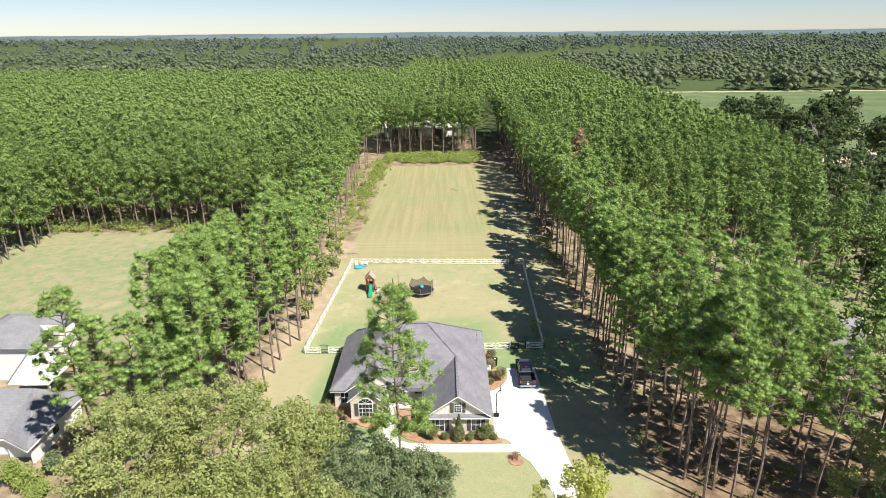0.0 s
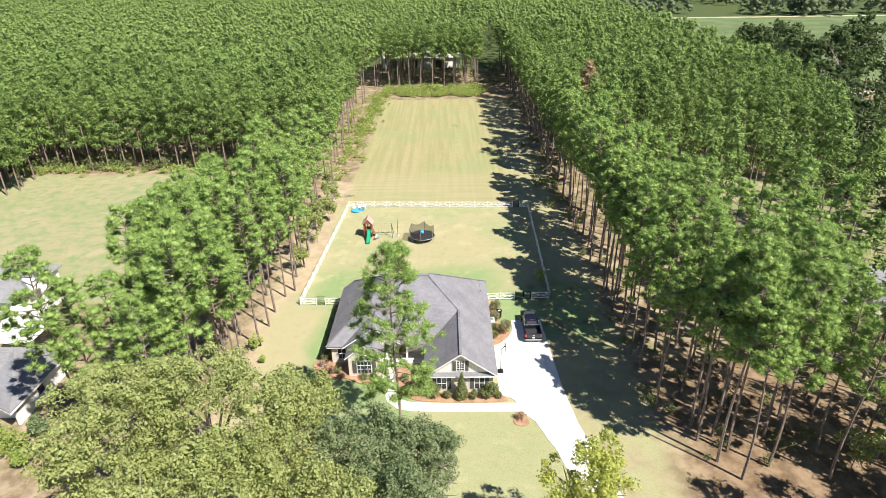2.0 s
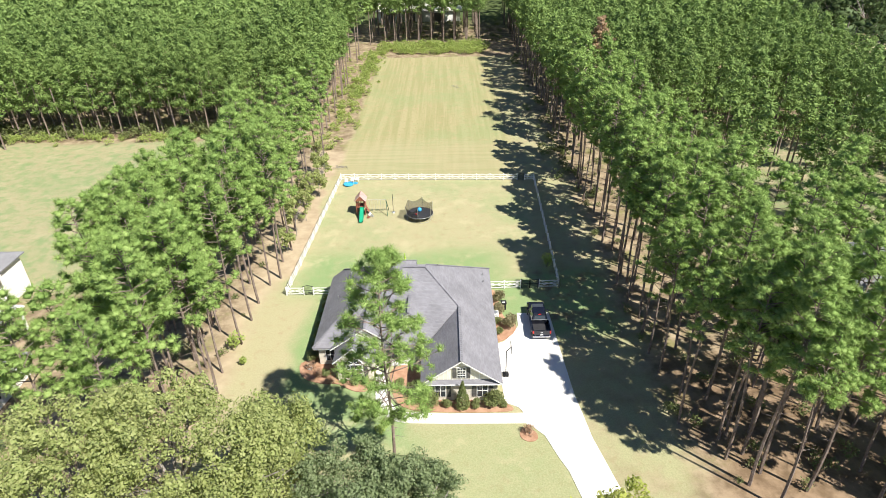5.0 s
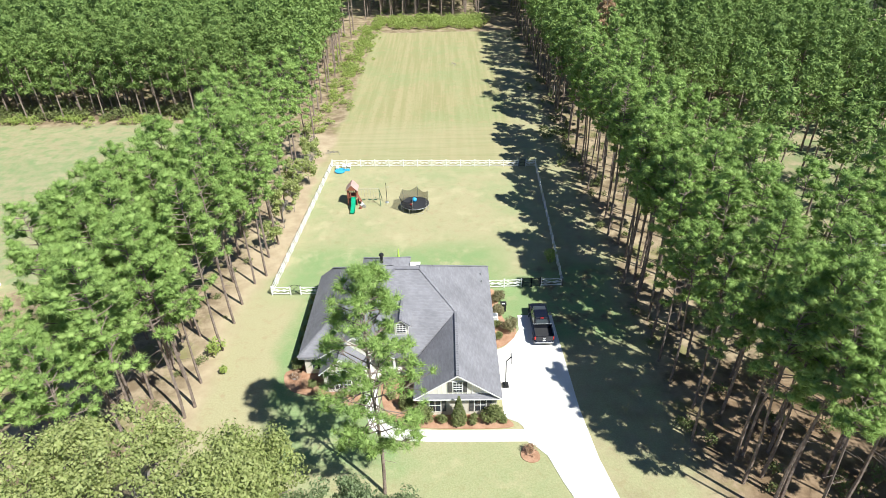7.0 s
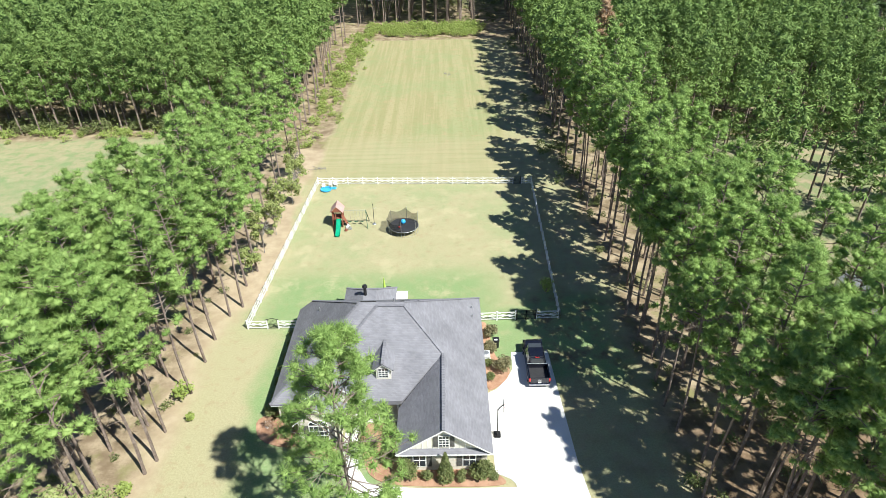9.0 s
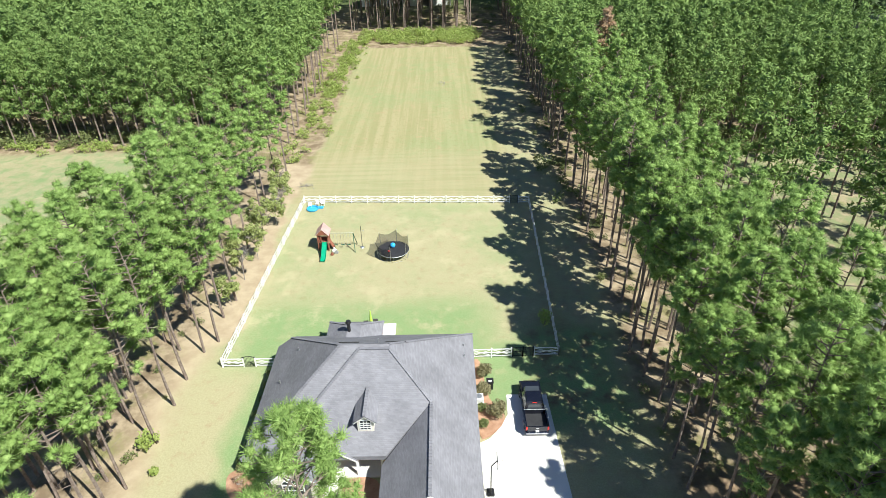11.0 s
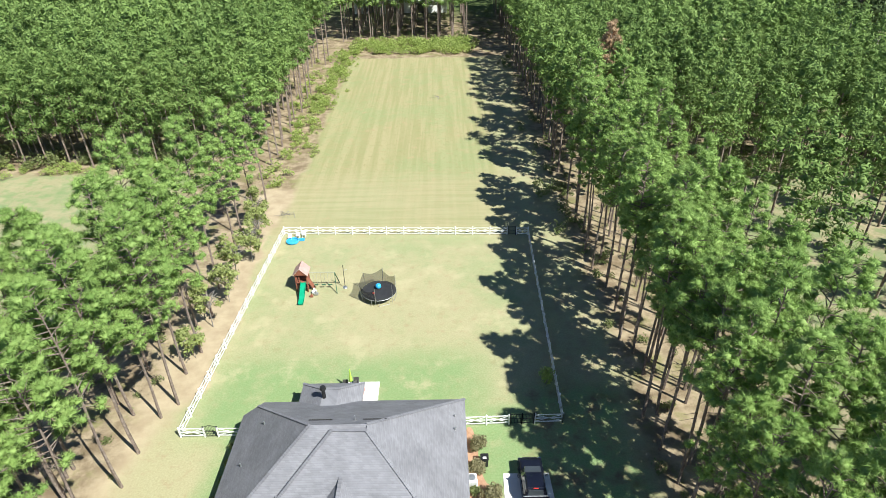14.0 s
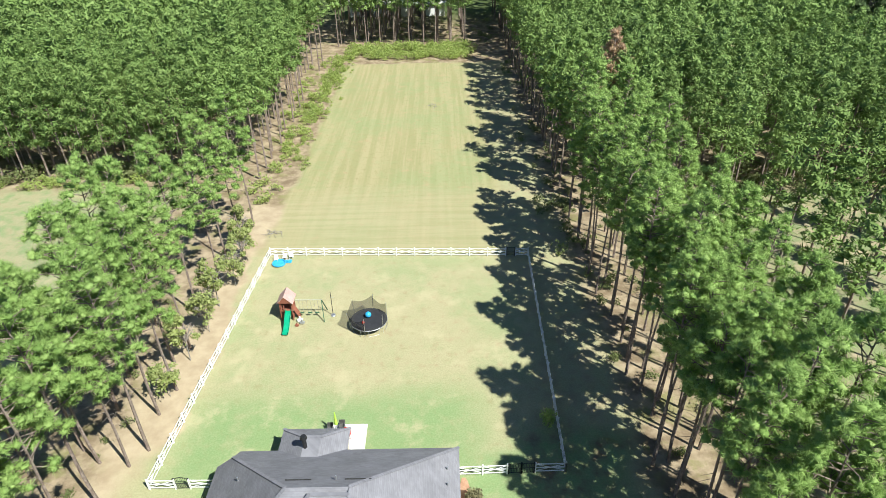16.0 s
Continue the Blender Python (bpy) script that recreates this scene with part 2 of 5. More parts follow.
M = dict(
    ground=ground_material(),
    concrete=plain("concrete", (0.62, 0.60, 0.565), (0.74, 0.72, 0.68), 0.4, 0.85, fine=18),
    mulch=plain("pine_straw", (0.28, 0.155, 0.095), (0.44, 0.275, 0.185), 1.2, 0.95, fine=22, bump=0.8, spec=0.1),
    shingle=shingle_material("asphalt_shingle", (0.165, 0.163, 0.18), (0.26, 0.257, 0.282)),
    shingle_pale=shingle_material("pale_shingle", (0.19, 0.19, 0.2), (0.27, 0.27, 0.285)),
    brick=brick_material("cream_brick", (0.64, 0.58, 0.48), (0.52, 0.46, 0.37), (0.66, 0.63, 0.56)),
    siding=plain("cream_siding", (0.66, 0.63, 0.55), (0.72, 0.69, 0.61), 1.0, 0.7),
    white=plain("white_paint", (0.74, 0.74, 0.72), (0.82, 0.82, 0.8), 0.8, 0.55),
    vinyl=plain("white_vinyl", (0.70, 0.69, 0.665), (0.82, 0.81, 0.79), 0.9, 0.5),
    shutter=plain("dark_shutter", (0.07, 0.07, 0.065), (0.11, 0.105, 0.1), 2.0, 0.6),
    glass=glass_material("window_glass"),
    dark=plain("dark_interior", (0.02, 0.02, 0.02), (0.04, 0.04, 0.04), 2.0, 0.9),
    black=plain("black_metal", (0.015, 0.015, 0.016), (0.035, 0.035, 0.036), 4.0, 0.45, 0.3),
    galv=plain("galvanised_steel", (0.45, 0.46, 0.47), (0.6, 0.61, 0.62), 4.0, 0.4, 0.8),
    paint=plain("blue_black_car_paint", (0.006, 0.007, 0.014), (0.012, 0.014, 0.024), 1.0, 0.18, 0.2, spec=0.8, bump=0.0),
    tyre=plain("rubber", (0.02, 0.02, 0.02), (0.035, 0.035, 0.035), 6.0, 0.85),
    chrome=plain("chrome", (0.6, 0.6, 0.62), (0.75, 0.75, 0.77), 5.0, 0.15, 1.0, bump=0.0),
    red=plain("red_plastic", (0.45, 0.02, 0.015), (0.6, 0.04, 0.03), 3.0, 0.4),
    redwood=plain("redwood_stain", (0.20, 0.065, 0.04), (0.31, 0.115, 0.07), 3.0, 0.7),
    roof_cloth=plain("faded_red_roof", (0.42, 0.25, 0.22), (0.52, 0.35, 0.32), 2.0, 0.8),
    slide=plain("green_plastic", (0.005, 0.24, 0.12), (0.02, 0.34, 0.19), 1.0, 0.35),
    swing_green=plain("green_steel", (0.02, 0.07, 0.035), (0.03, 0.1, 0.05), 3.0, 0.5),
    blue=plain("blue_plastic", (0.03, 0.3, 0.6), (0.07, 0.42, 0.72), 2.0, 0.4),
    lime=plain("lime_cloth", (0.35, 0.55, 0.06), (0.45, 0.65, 0.1), 3.0, 0.8),
    mat_black=plain("trampoline_mat", (0.018, 0.018, 0.02), (0.03, 0.03, 0.034), 2.0, 0.7),
    bark=plain("pine_bark", (0.14, 0.105, 0.085), (0.29, 0.235, 0.2), 2.2, 0.95, fine=9, bump=0.9, spec=0.1),
    oak_bark=plain("oak_bark", (0.2, 0.175, 0.15), (0.34, 0.31, 0.28), 2.0, 0.95, fine=12, bump=0.8, spec=0.1),
    needles=foliage("pine_needles", (0.165, 0.275, 0.065), (0.23, 0.355, 0.088), (0.4, 0.53, 0.175), 0.35),
    needles_far=foliage("far_pine_needles", (0.11, 0.185, 0.048), (0.16, 0.25, 0.065), (0.29, 0.385, 0.125), 0.22, scale=0.06, island=0.6),
    dead_needles=foliage("dead_needles", (0.4, 0.26, 0.175), (0.45, 0.3, 0.21), (0.33, 0.22, 0.14)),
    oak_leaf=foliage("oak_leaves", (0.22, 0.28, 0.085), (0.285, 0.345, 0.105), (0.46, 0.49, 0.21), 0.42),
    live_oak_leaf=foliage("dark_oak_leaves", (0.13, 0.19, 0.08), (0.175, 0.235, 0.105), (0.33, 0.39, 0.21), 0.45),
    # shade is put into these greens, far darker than the other leaves
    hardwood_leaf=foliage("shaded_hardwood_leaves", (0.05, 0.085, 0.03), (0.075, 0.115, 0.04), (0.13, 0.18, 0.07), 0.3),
    yellow_leaf=foliage("yellow_green_leaves", (0.34, 0.4, 0.08), (0.44, 0.48, 0.1), (0.56, 0.58, 0.2), 0.5),
    shrub_leaf=foliage("shrub_leaves", (0.13, 0.175, 0.06), (0.19, 0.225, 0.08), (0.27, 0.29, 0.13), 0.45),
    tan_leaf=foliage("tan_shrub_leaves", (0.2, 0.185, 0.09), (0.28, 0.25, 0.13), (0.36, 0.33, 0.2), 0.4),
    weed_leaf=foliage("weed_leaves", (0.27, 0.38, 0.09), (0.34, 0.43, 0.11), (0.43, 0.49, 0.17), 0.5),
    # distance haze is put into this blue-grey ridge colour
    far_hill=plain("haze_tinted_far_woods", (0.1, 0.14, 0.145), (0.13, 0.17, 0.18), 0.004, 0.95, fine=0.02, spec=0.0),
    # leaf greens shifted to blue-grey to stand in for haze over far woods
    hazed_leaf=foliage("haze_tinted_leaves", (0.12, 0.165, 0.125), (0.16, 0.205, 0.15), (0.19, 0.235, 0.19), 0.3, scale=0.003, island=0.4),
    rust_needles=foliage("rust_needles", (0.4, 0.25, 0.15), (0.48, 0.31, 0.2), (0.5, 0.38, 0.24), 0.35),
    # slightly paled and greyed, a little haze in the leaf colour
    far_leaf=foliage("far_leaves", (0.13, 0.18, 0.095), (0.17, 0.21, 0.105), (0.2, 0.24, 0.15), 0.3, scale=0.006, island=0.5),
)


# ---- building helpers ----
def base_of(ob):
    p = Vector((0, 0, 0))
    while ob:
        p += ob.location
        ob = ob.parent
    return p


def part(name, bm, material, parent=None, label=""):
    """Links a bmesh, drawn in world places, as one mesh under its thing."""
    if parent:
        bmesh.ops.translate(bm, vec=-base_of(parent), verts=bm.verts)
    me = bpy.data.meshes.new(name)
    bm.to_mesh(me)
    bm.free()
    me.materials.append(M[material])
    ob = new(name, me)
    ob.parent = parent
    if label:
        ob["label"] = label
    return ob


def thing(name, place, label, category, group="", kind=""):
    ob = new(name)
    ob.location = place
    ob.empty_display_size = 0.2
    return tagged(ob, label, category, group, kind)


def box(x0, x1, y0, y1, z0, z1, bevel=0.0, bm=None):
    bm = bm or bmesh.new()
    made = bmesh.ops.create_cube(bm, size=1)["verts"]
    for v in made:
        v.co = Vector((x0 + (v.co.x + 0.5) * (x1 - x0), y0 + (v.co.y + 0.5) * (y1 - y0), z0 + (v.co.z + 0.5) * (z1 - z0)))
    if bevel:
        edges = list({e for v in made for e in v.link_edges})
        bmesh.ops.bevel(bm, geom=edges, offset=bevel, segments=2, affect="EDGES")
    return bm


def rod(p0, p1, r0, r1=None, n=8, bm=None):
    """A round bar from p0 to p1."""
    bm = bm or bmesh.new()
    p0, p1 = Vector(p0), Vector(p1)
    r1 = r0 if r1 is None else r1
    m = Matrix.Translation((p0 + p1) / 2) @ (p1 - p0).to_track_quat("Z", "Y").to_matrix().to_4x4()
    bmesh.ops.create_cone(bm, cap_ends=True, segments=n, radius1=r0, radius2=r1, depth=(p1 - p0).length, matrix=m)
    return bm


def bar(p0, p1, w, h, bm=None):
    """A square-cut board from p0 to p1, w across and h high."""
    bm = bm or bmesh.new()
    p0, p1 = Vector(p0), Vector(p1)
    d = (p1 - p0).normalized()
    side = d.cross(Vector((0, 0, 1)))
    side = side.normalized() if side.length > 1e-4 else Vector((1, 0, 0))
    up = side.cross(d)
    vs = [bm.verts.new(p + side * sx * w / 2 + up * sz * h / 2) for p in (p0, p1) for sx, sz in ((-1, -1), (1, -1), (1, 1), (-1, 1))]
    for f in ((3, 2, 1, 0), (4, 5, 6, 7), (0, 1, 5, 4), (1, 2, 6, 5), (2, 3, 7, 6), (3, 0, 4, 7)):
        bm.faces.new([vs[i] for i in f])
    return bm


def slab(points, drop, bm=None):
    """A flat plate with the outline given, drop thick below it."""
    bm = bm or bmesh.new()
    top = [bm.verts.new(p) for p in points]
    low = [bm.verts.new(Vector(p) - Vector((0, 0, drop))) for p in points]
    bm.faces.new(top), bm.faces.new(low[::-1])
    n = len(top)
    for i in range(n):
        bm.faces.new((top[i], low[i], low[(i + 1) % n], top[(i + 1) % n]))
    bmesh.ops.recalc_face_normals(bm, faces=bm.faces)
    return bm


def outline(points, rounds=2):
    """Rounds the corners of a plan outline."""
    pts = [Vector(p) for p in points]
    for _ in range(rounds):
        pts = [q for a, b in zip(pts, pts[1:] + pts[:1]) for q in (a * 0.75 + b * 0.25, a * 0.25 + b * 0.75)]
    return pts


def tri_mesh(name, verts, faces, material, smooth=False):
    me = bpy.data.meshes.new(name)
    me.vertices.add(len(verts)), me.loops.add(len(faces) * 3), me.polygons.add(len(faces))
    me.vertices.foreach_set("co", verts.astype(np.float32).ravel())
    me.loops.foreach_set("vertex_index", faces.astype(np.int32).ravel())
    me.polygons.foreach_set("loop_start", np.arange(0, len(faces) * 3, 3, dtype=np.int32))
    me.polygons.foreach_set("use_smooth", np.full(len(faces), smooth))
    me.update(calc_edges=True)
    me.materials.append(M[material])
    return me


def unit(v):
    return v / (np.linalg.norm(v, axis=-1, keepdims=True) + 1e-9)


def tufts(rng, centres, radii, per, width=0.16, length=0.7, up=0.3, core=0.0):
    """Rounded clumps of needle sprays: most blades lie round the clump, some stick out."""
    n = len(centres)
    out = unit(rng.normal(size=(n, per, 3)) + (0, 0, up))
    r = radii[:, None, None]
    face = unit(out + rng.normal(size=(n, per, 3)) * 0.28)
    run = unit(np.cross(face, rng.normal(size=(n, per, 3))))
    spike = rng.random((n, per, 1)) < 0.25
    run = np.where(spike, unit(out + run * 0.35), run)
    side = unit(np.cross(run, np.where(spike, rng.normal(size=(n, per, 3)), face)))
    p = centres[:, None, :] + out * r * rng.uniform(0.7, 1.0, (n, per, 1)) * (1, 1, 0.8)
    w, l = r * width * np.where(spike, 0.5, 1.0), r * length * rng.uniform(0.7, 1.3, (n, per, 1))
    v = np.stack([p - side * w - run * l * 0.4, p + side * w - run * l * 0.4, p + run * l * 0.6], 2).reshape(-1, 3)
    f = np.arange(len(v)).reshape(-1, 3)
    if core:
        eight = np.array([(1, 0, 0), (0, 1, 0), (-1, 0, 0), (0, -1, 0), (0, 0, 0.75), (0, 0, -0.6)], float)
        sides = np.array([(0, 1, 4), (1, 2, 4), (2, 3, 4), (3, 0, 4), (1, 0, 5), (2, 1, 5), (3, 2, 5), (0, 3, 5)])
        cv = centres[:, None, :] + eight * r * core * rng.uniform(0.75, 1.2, (n, 6, 1)) + rng.normal(size=(n, 6, 3)) * r * 0.12
        f = np.concatenate([f, (sides[None] + np.arange(n)[:, None, None] * 6 + len(v)).reshape(-1, 3)])
        v = np.concatenate([v, cv.reshape(-1, 3)])
    return v, f


def sprays(rng, centres, radii, per, width=0.019, core=0.4):
    """Airy brushes of slim needles that fan out all round each clump, over a small twiggy body."""
    n = len(centres)
    out = unit(rng.normal(size=(n, per, 3)) + (0, 0, 0.3))
    r = radii[:, None, None]
    side = unit(np.cross(out, rng.normal(size=(n, per, 3))))
    run = unit(out * rng.uniform(0.4, 1.1, (n, per, 1)) + np.cross(side, out) * 0.7 + (0, 0, 0.15))
    root = centres[:, None, :] + out * r * rng.uniform(0.2, 0.6, (n, per, 1)) * (1, 1, 0.8)
    tip = root + run * r * rng.uniform(0.45, 0.85, (n, per, 1))
    w = side * width * rng.uniform(0.7, 1.3, (n, per, 1))
    v = np.stack([root + w, tip, root - w], 2).reshape(-1, 3)
    f = np.arange(len(v)).reshape(-1, 3)
    ball = np.array([(1, 0, 0.45), (0.31, 0.95, 0.45), (-0.81, 0.59, 0.45), (-0.81, -0.59, 0.45), (0.31, -0.95, 0.45),
                     (0.81, 0.59, -0.4), (-0.31, 0.95, -0.4), (-1, 0, -0.4), (-0.31, -0.95, -0.4), (0.81, -0.59, -0.4), (0, 0, 0.85), (0, 0, -0.6)])
    tri = [(i, (i + 1) % 5, 10) for i in range(5)] + [(5 + (i + 1) % 5, 5 + i, 11) for i in range(5)]
    tri += [t for i in range(5) for t in ((i, 5 + i, (i + 1) % 5), ((i + 1) % 5, 5 + i, 5 + (i + 1) % 5))]
    cv = centres[:, None, :] + ball * r * core * rng.uniform(0.55, 1.35, (n, 12, 1))
    f = np.concatenate([f, (np.array(tri)[None] + np.arange(n)[:, None, None] * 12 + len(v)).reshape(-1, 3)])
    return np.concatenate([v, cv.reshape(-1, 3)]), f


def leaf_clumps(rng, centres, radii, per, leaf):
    """Leaf sprays lying round each clump, facing outwards."""
    n = len(centres)
    out = unit(rng.normal(size=(n, per, 3)) + (0, 0, 0.3))
    face = unit(out + rng.normal(size=(n, per, 3)) * 0.42)
    d = unit(np.cross(face, rng.normal(size=(n, per, 3))))
    e = np.cross(face, d)
    p = centres[:, None, :] + out * radii[:, None, None] * rng.uniform(0.55, 1.08, (n, per, 1)) * (1, 1, 0.8)
    s = leaf * rng.uniform(0.6, 1.35, (n, per, 1))
    v = np.stack([p - d * s, p + e * s * 0.6, p + d * s, p - e * s * 0.6], 2).reshape(-1, 3)
    i = np.arange(n * per)[:, None] * 4
    return v, np.concatenate([i + [0, 1, 2], i + [0, 2, 3]], 1).reshape(-1, 3)


def leaves(rng, centres, size):
    """One small four-sided leaf spray at each centre, turned at random."""
    n = len(centres)
    d = rng.normal(size=(n, 3))
    d /= np.linalg.norm(d, axis=1, keepdims=True)
    e = np.cross(d, rng.normal(size=(n, 3)) * 0.6 + (0.25, -0.2, 0.7))
    e /= np.linalg.norm(e, axis=1, keepdims=True)
    s = (size * rng.uniform(0.6, 1.3, n))[:, None]
    v = np.stack([centres - d * s, centres + e * s * 0.55, centres + d * s, centres - e * s * 0.55], 1).reshape(-1, 3)
    i = np.arange(n)[:, None] * 4
    f = np.concatenate([i + [0, 1, 2], i + [0, 2, 3]], 1).reshape(-1, 3)
    return v, f


def cones(segs, n=5):
    """Tapered limbs, each (p0, p1, r0, r1), as one set of triangles."""
    V, F = [], []
    ang = np.arange(n) * 2 * np.pi / n
    for p0, p1, r0, r1 in segs:
        p0, p1 = np.asarray(p0, float), np.asarray(p1, float)
        d = (p1 - p0) / (np.linalg.norm(p1 - p0) + 1e-9)
        s = np.cross(d, (0.31, 0.87, 0.12))
        s /= np.linalg.norm(s)
        u = np.cross(d, s)
        ring = np.cos(ang)[:, None] * s + np.sin(ang)[:, None] * u
        o = sum(len(x) for x in V)
        V.append(np.concatenate([p0 + ring * r0, p1 + ring * r1]))
        for i in range(n):
            j = (i + 1) % n
            F += [(o + i, o + j, o + n + j), (o + i, o + n + j, o + n + i)]
    return np.concatenate(V), np.array(F)


def pine_frame(rng, h, crown, reach, whorls):
    """Limbs and tuft places of a tall plantation pine: bare below, a ragged cone above."""
    lean = rng.normal(0, 0.012, 2)
    at = lambda z: np.array([lean[0] * z + 0.12 * math.sin(z * 0.35), lean[1] * z + 0.1 * math.sin(z * 0.28 + 1), z])
    segs = [(at(z0), at(z1), 0.165 * (1 - z0 / h * 0.8), 0.165 * (1 - z1 / h * 0.8)) for z0, z1 in zip(np.linspace(-0.1, h * 0.97, 7)[:-1], np.linspace(-0.1, h * 0.97, 7)[1:])]
    spots = [at(h) + (0, 0, 0.1), at(h - 0.6)]
    for i in range(whorls):
        f = (i + rng.uniform(0, 0.9)) / whorls
        z = crown + (h - crown) * f
        length = reach * min(1.0, 0.45 + f * 2.6) * (1 - f) ** 0.62 * rng.uniform(0.6, 1.15) + 0.25
        a = i * 2.4 + rng.normal(0, 0.4)
        tip = at(z) + np.array([math.cos(a) * length, math.sin(a) * length, length * rng.uniform(0.05, 0.5)])
        segs.append((at(z), tip, 0.045, 0.015))
        for s in ((0.5, 0.8, 1.0) if length > 1.0 else (0.6, 1.0)):
            spots.append(at(z) * (1 - s) + tip * s + rng.normal(0, 0.15, 3))
            if length > 1.3 and s > 0.9:
                spots.append(at(z) * (1 - s) + tip * s + rng.normal(0, 0.6, 3) * (1, 1, 0.5))
    for i in range(6):
        z, a = crown * rng.uniform(0.55, 1.0), rng.uniform(0, 6.3)
        segs.append((at(z), at(z) + np.array([math.cos(a), math.sin(a), 0.1]) * rng.uniform(0.5, 1.3), 0.025, 0.008))
    return segs, np.array(spots)


def tall_pine(rng, h, crown, reach, limbs, clump):
    """A grown pine: bare bole, upswept limbs that fork, and needle clumps along their outer half under a rounded top."""
    lean = rng.normal(0, 0.014, 2)
    at = lambda z: np.array([lean[0] * z + 0.14 * math.sin(z * 0.33), lean[1] * z + 0.12 * math.sin(z * 0.27 + 1), z])
    zs = np.linspace(-0.1, h * 0.98, 9)
    segs = [(at(a), at(b), 0.155 * (1 - a / h * 0.82), 0.155 * (1 - b / h * 0.82)) for a, b in zip(zs, zs[1:])]
    spots, size = [at(h), at(h - 0.7), at(h - 0.5) + (0.35, 0.2, 0), at(h - 0.5) - (0.3, 0.3, 0)], [clump * 0.8] * 4
    for i in range(limbs):
        f = (i + rng.uniform(0, 0.95)) / limbs
        z = crown + (h - crown) * f
        length = reach * min(1.0, 0.6 + f * 1.7) * (1 - f) ** 0.5 * rng.uniform(0.55, 1.12) + 0.3
        a = i * 2.4 + rng.normal(0, 0.45)
        dirn = np.array([math.cos(a), math.sin(a), rng.uniform(-0.05, 0.45) + 0.35 * f])
        mid = at(z) + dirn * length * 0.55
        segs.append((at(z), mid, 0.05, 0.03))
        for k in range(2 if length < 1.3 else 3):
            b = a + (k - 1) * rng.uniform(0.35, 0.7) + rng.normal(0, 0.15)
            tip = mid + np.array([math.cos(b), math.sin(b), rng.uniform(0.1, 0.7)]) * length * 0.45 * rng.uniform(0.7, 1.1)
            segs.append((mid, tip, 0.028, 0.012))
            spots.append(tip), size.append(clump * rng.uniform(0.75, 1.25))
            if rng.random() < 0.6:
                spots.append(mid * 0.5 + tip * 0.5 + rng.normal(0, 0.16, 3)), size.append(clump * rng.uniform(0.6, 0.95))
    for i in range(7):
        z, a = crown * rng.uniform(0.55, 1.0), rng.uniform(0, 6.3)
        segs.append((at(z), at(z) + np.array([math.cos(a), math.sin(a), 0.1]) * rng.uniform(0.5, 1.5), 0.025, 0.008))
    return segs, np.array(spots), np.array(size)


def bush_points(rng, n, rx, ry, rz, lumps=7, rim=0.55, size=0.55):
    """Points in a lumpy rounded crown, its base at z = 0."""
    c = rng.normal(size=(lumps, 3))
    c /= np.linalg.norm(c, axis=1, keepdims=True)
    c *= rng.uniform(0.8 - size, 1.17 - size, (lumps, 1))
    pick = rng.integers(0, lumps, n)
    p = rng.normal(size=(n, 3)) + (0, 0, 0.25)
    p /= np.linalg.norm(p, axis=1, keepdims=True)
    p *= rng.uniform(rim, 1.0, (n, 1)) * size * rng.uniform(0.8, 1.1, lumps)[pick][:, None]
    p += c[pick]
    return p * (rx, ry, rz) + (0, 0, rz)


# ---- setting ----
bm = bmesh.new()
bmesh.ops.create_grid(bm, x_segments=40, y_segments=40, size=4900)
tagged(part("ground", bm, "ground"), "dry tan lawn, mown field and needle-strewn forest floor", "ground", kind="structure")

drive_plan = [(8.0, 68.4), (11.75, 68.4), (12.0, 61.5), (12.25, 55.0), (12.85, 49.5), (13.7, 45.5), (15.2, 39.0), (17.5, 28.0), (19, 15),
              (15, 15), (13.6, 28), (11.6, 39), (10.1, 45.8), (9.5, 47.2), (8.6, 49.8), (7.6, 50.9), (7.1, 51.2), (6.9, 52.9), (6.5, 53.4), (5.3, 54.0), (5.2, 62.8), (6.1, 63.3), (7.2, 64.6), (7.9, 66.0)]
tagged(part("driveway", slab([(x, y, 0.05) for x, y in drive_plan], 0.15), "concrete"), "sunlit pale concrete driveway beside the house", "driveway", kind="structure")
walk_plan = [(-7.6, 60.0), (-6.5, 60.0), (-6.4, 57.0), (-6.0, 54.6), (-5.2, 53.3), (-4.2, 52.85), (0, 52.6), (6.9, 52.6), (7.1, 51.3), (0, 51.35), (-4.2, 51.5), (-5.6, 51.9), (-6.7, 53.0), (-7.3, 54.8), (-7.6, 57)]
tagged(part("footpath", slab([(x, y, 0.045) for x, y in walk_plan], 0.12), "concrete"), "pale curved concrete path to the front door", "path", kind="structure")
tagged(part("patio", slab([(-6.6, 74.6, 0.06), (-3.0, 74.6, 0.06), (-3.0, 79.15, 0.06), (-6.6, 79.15, 0.06)], 0.15), "concrete"), "small white concrete patio behind the house", "patio", kind="structure")
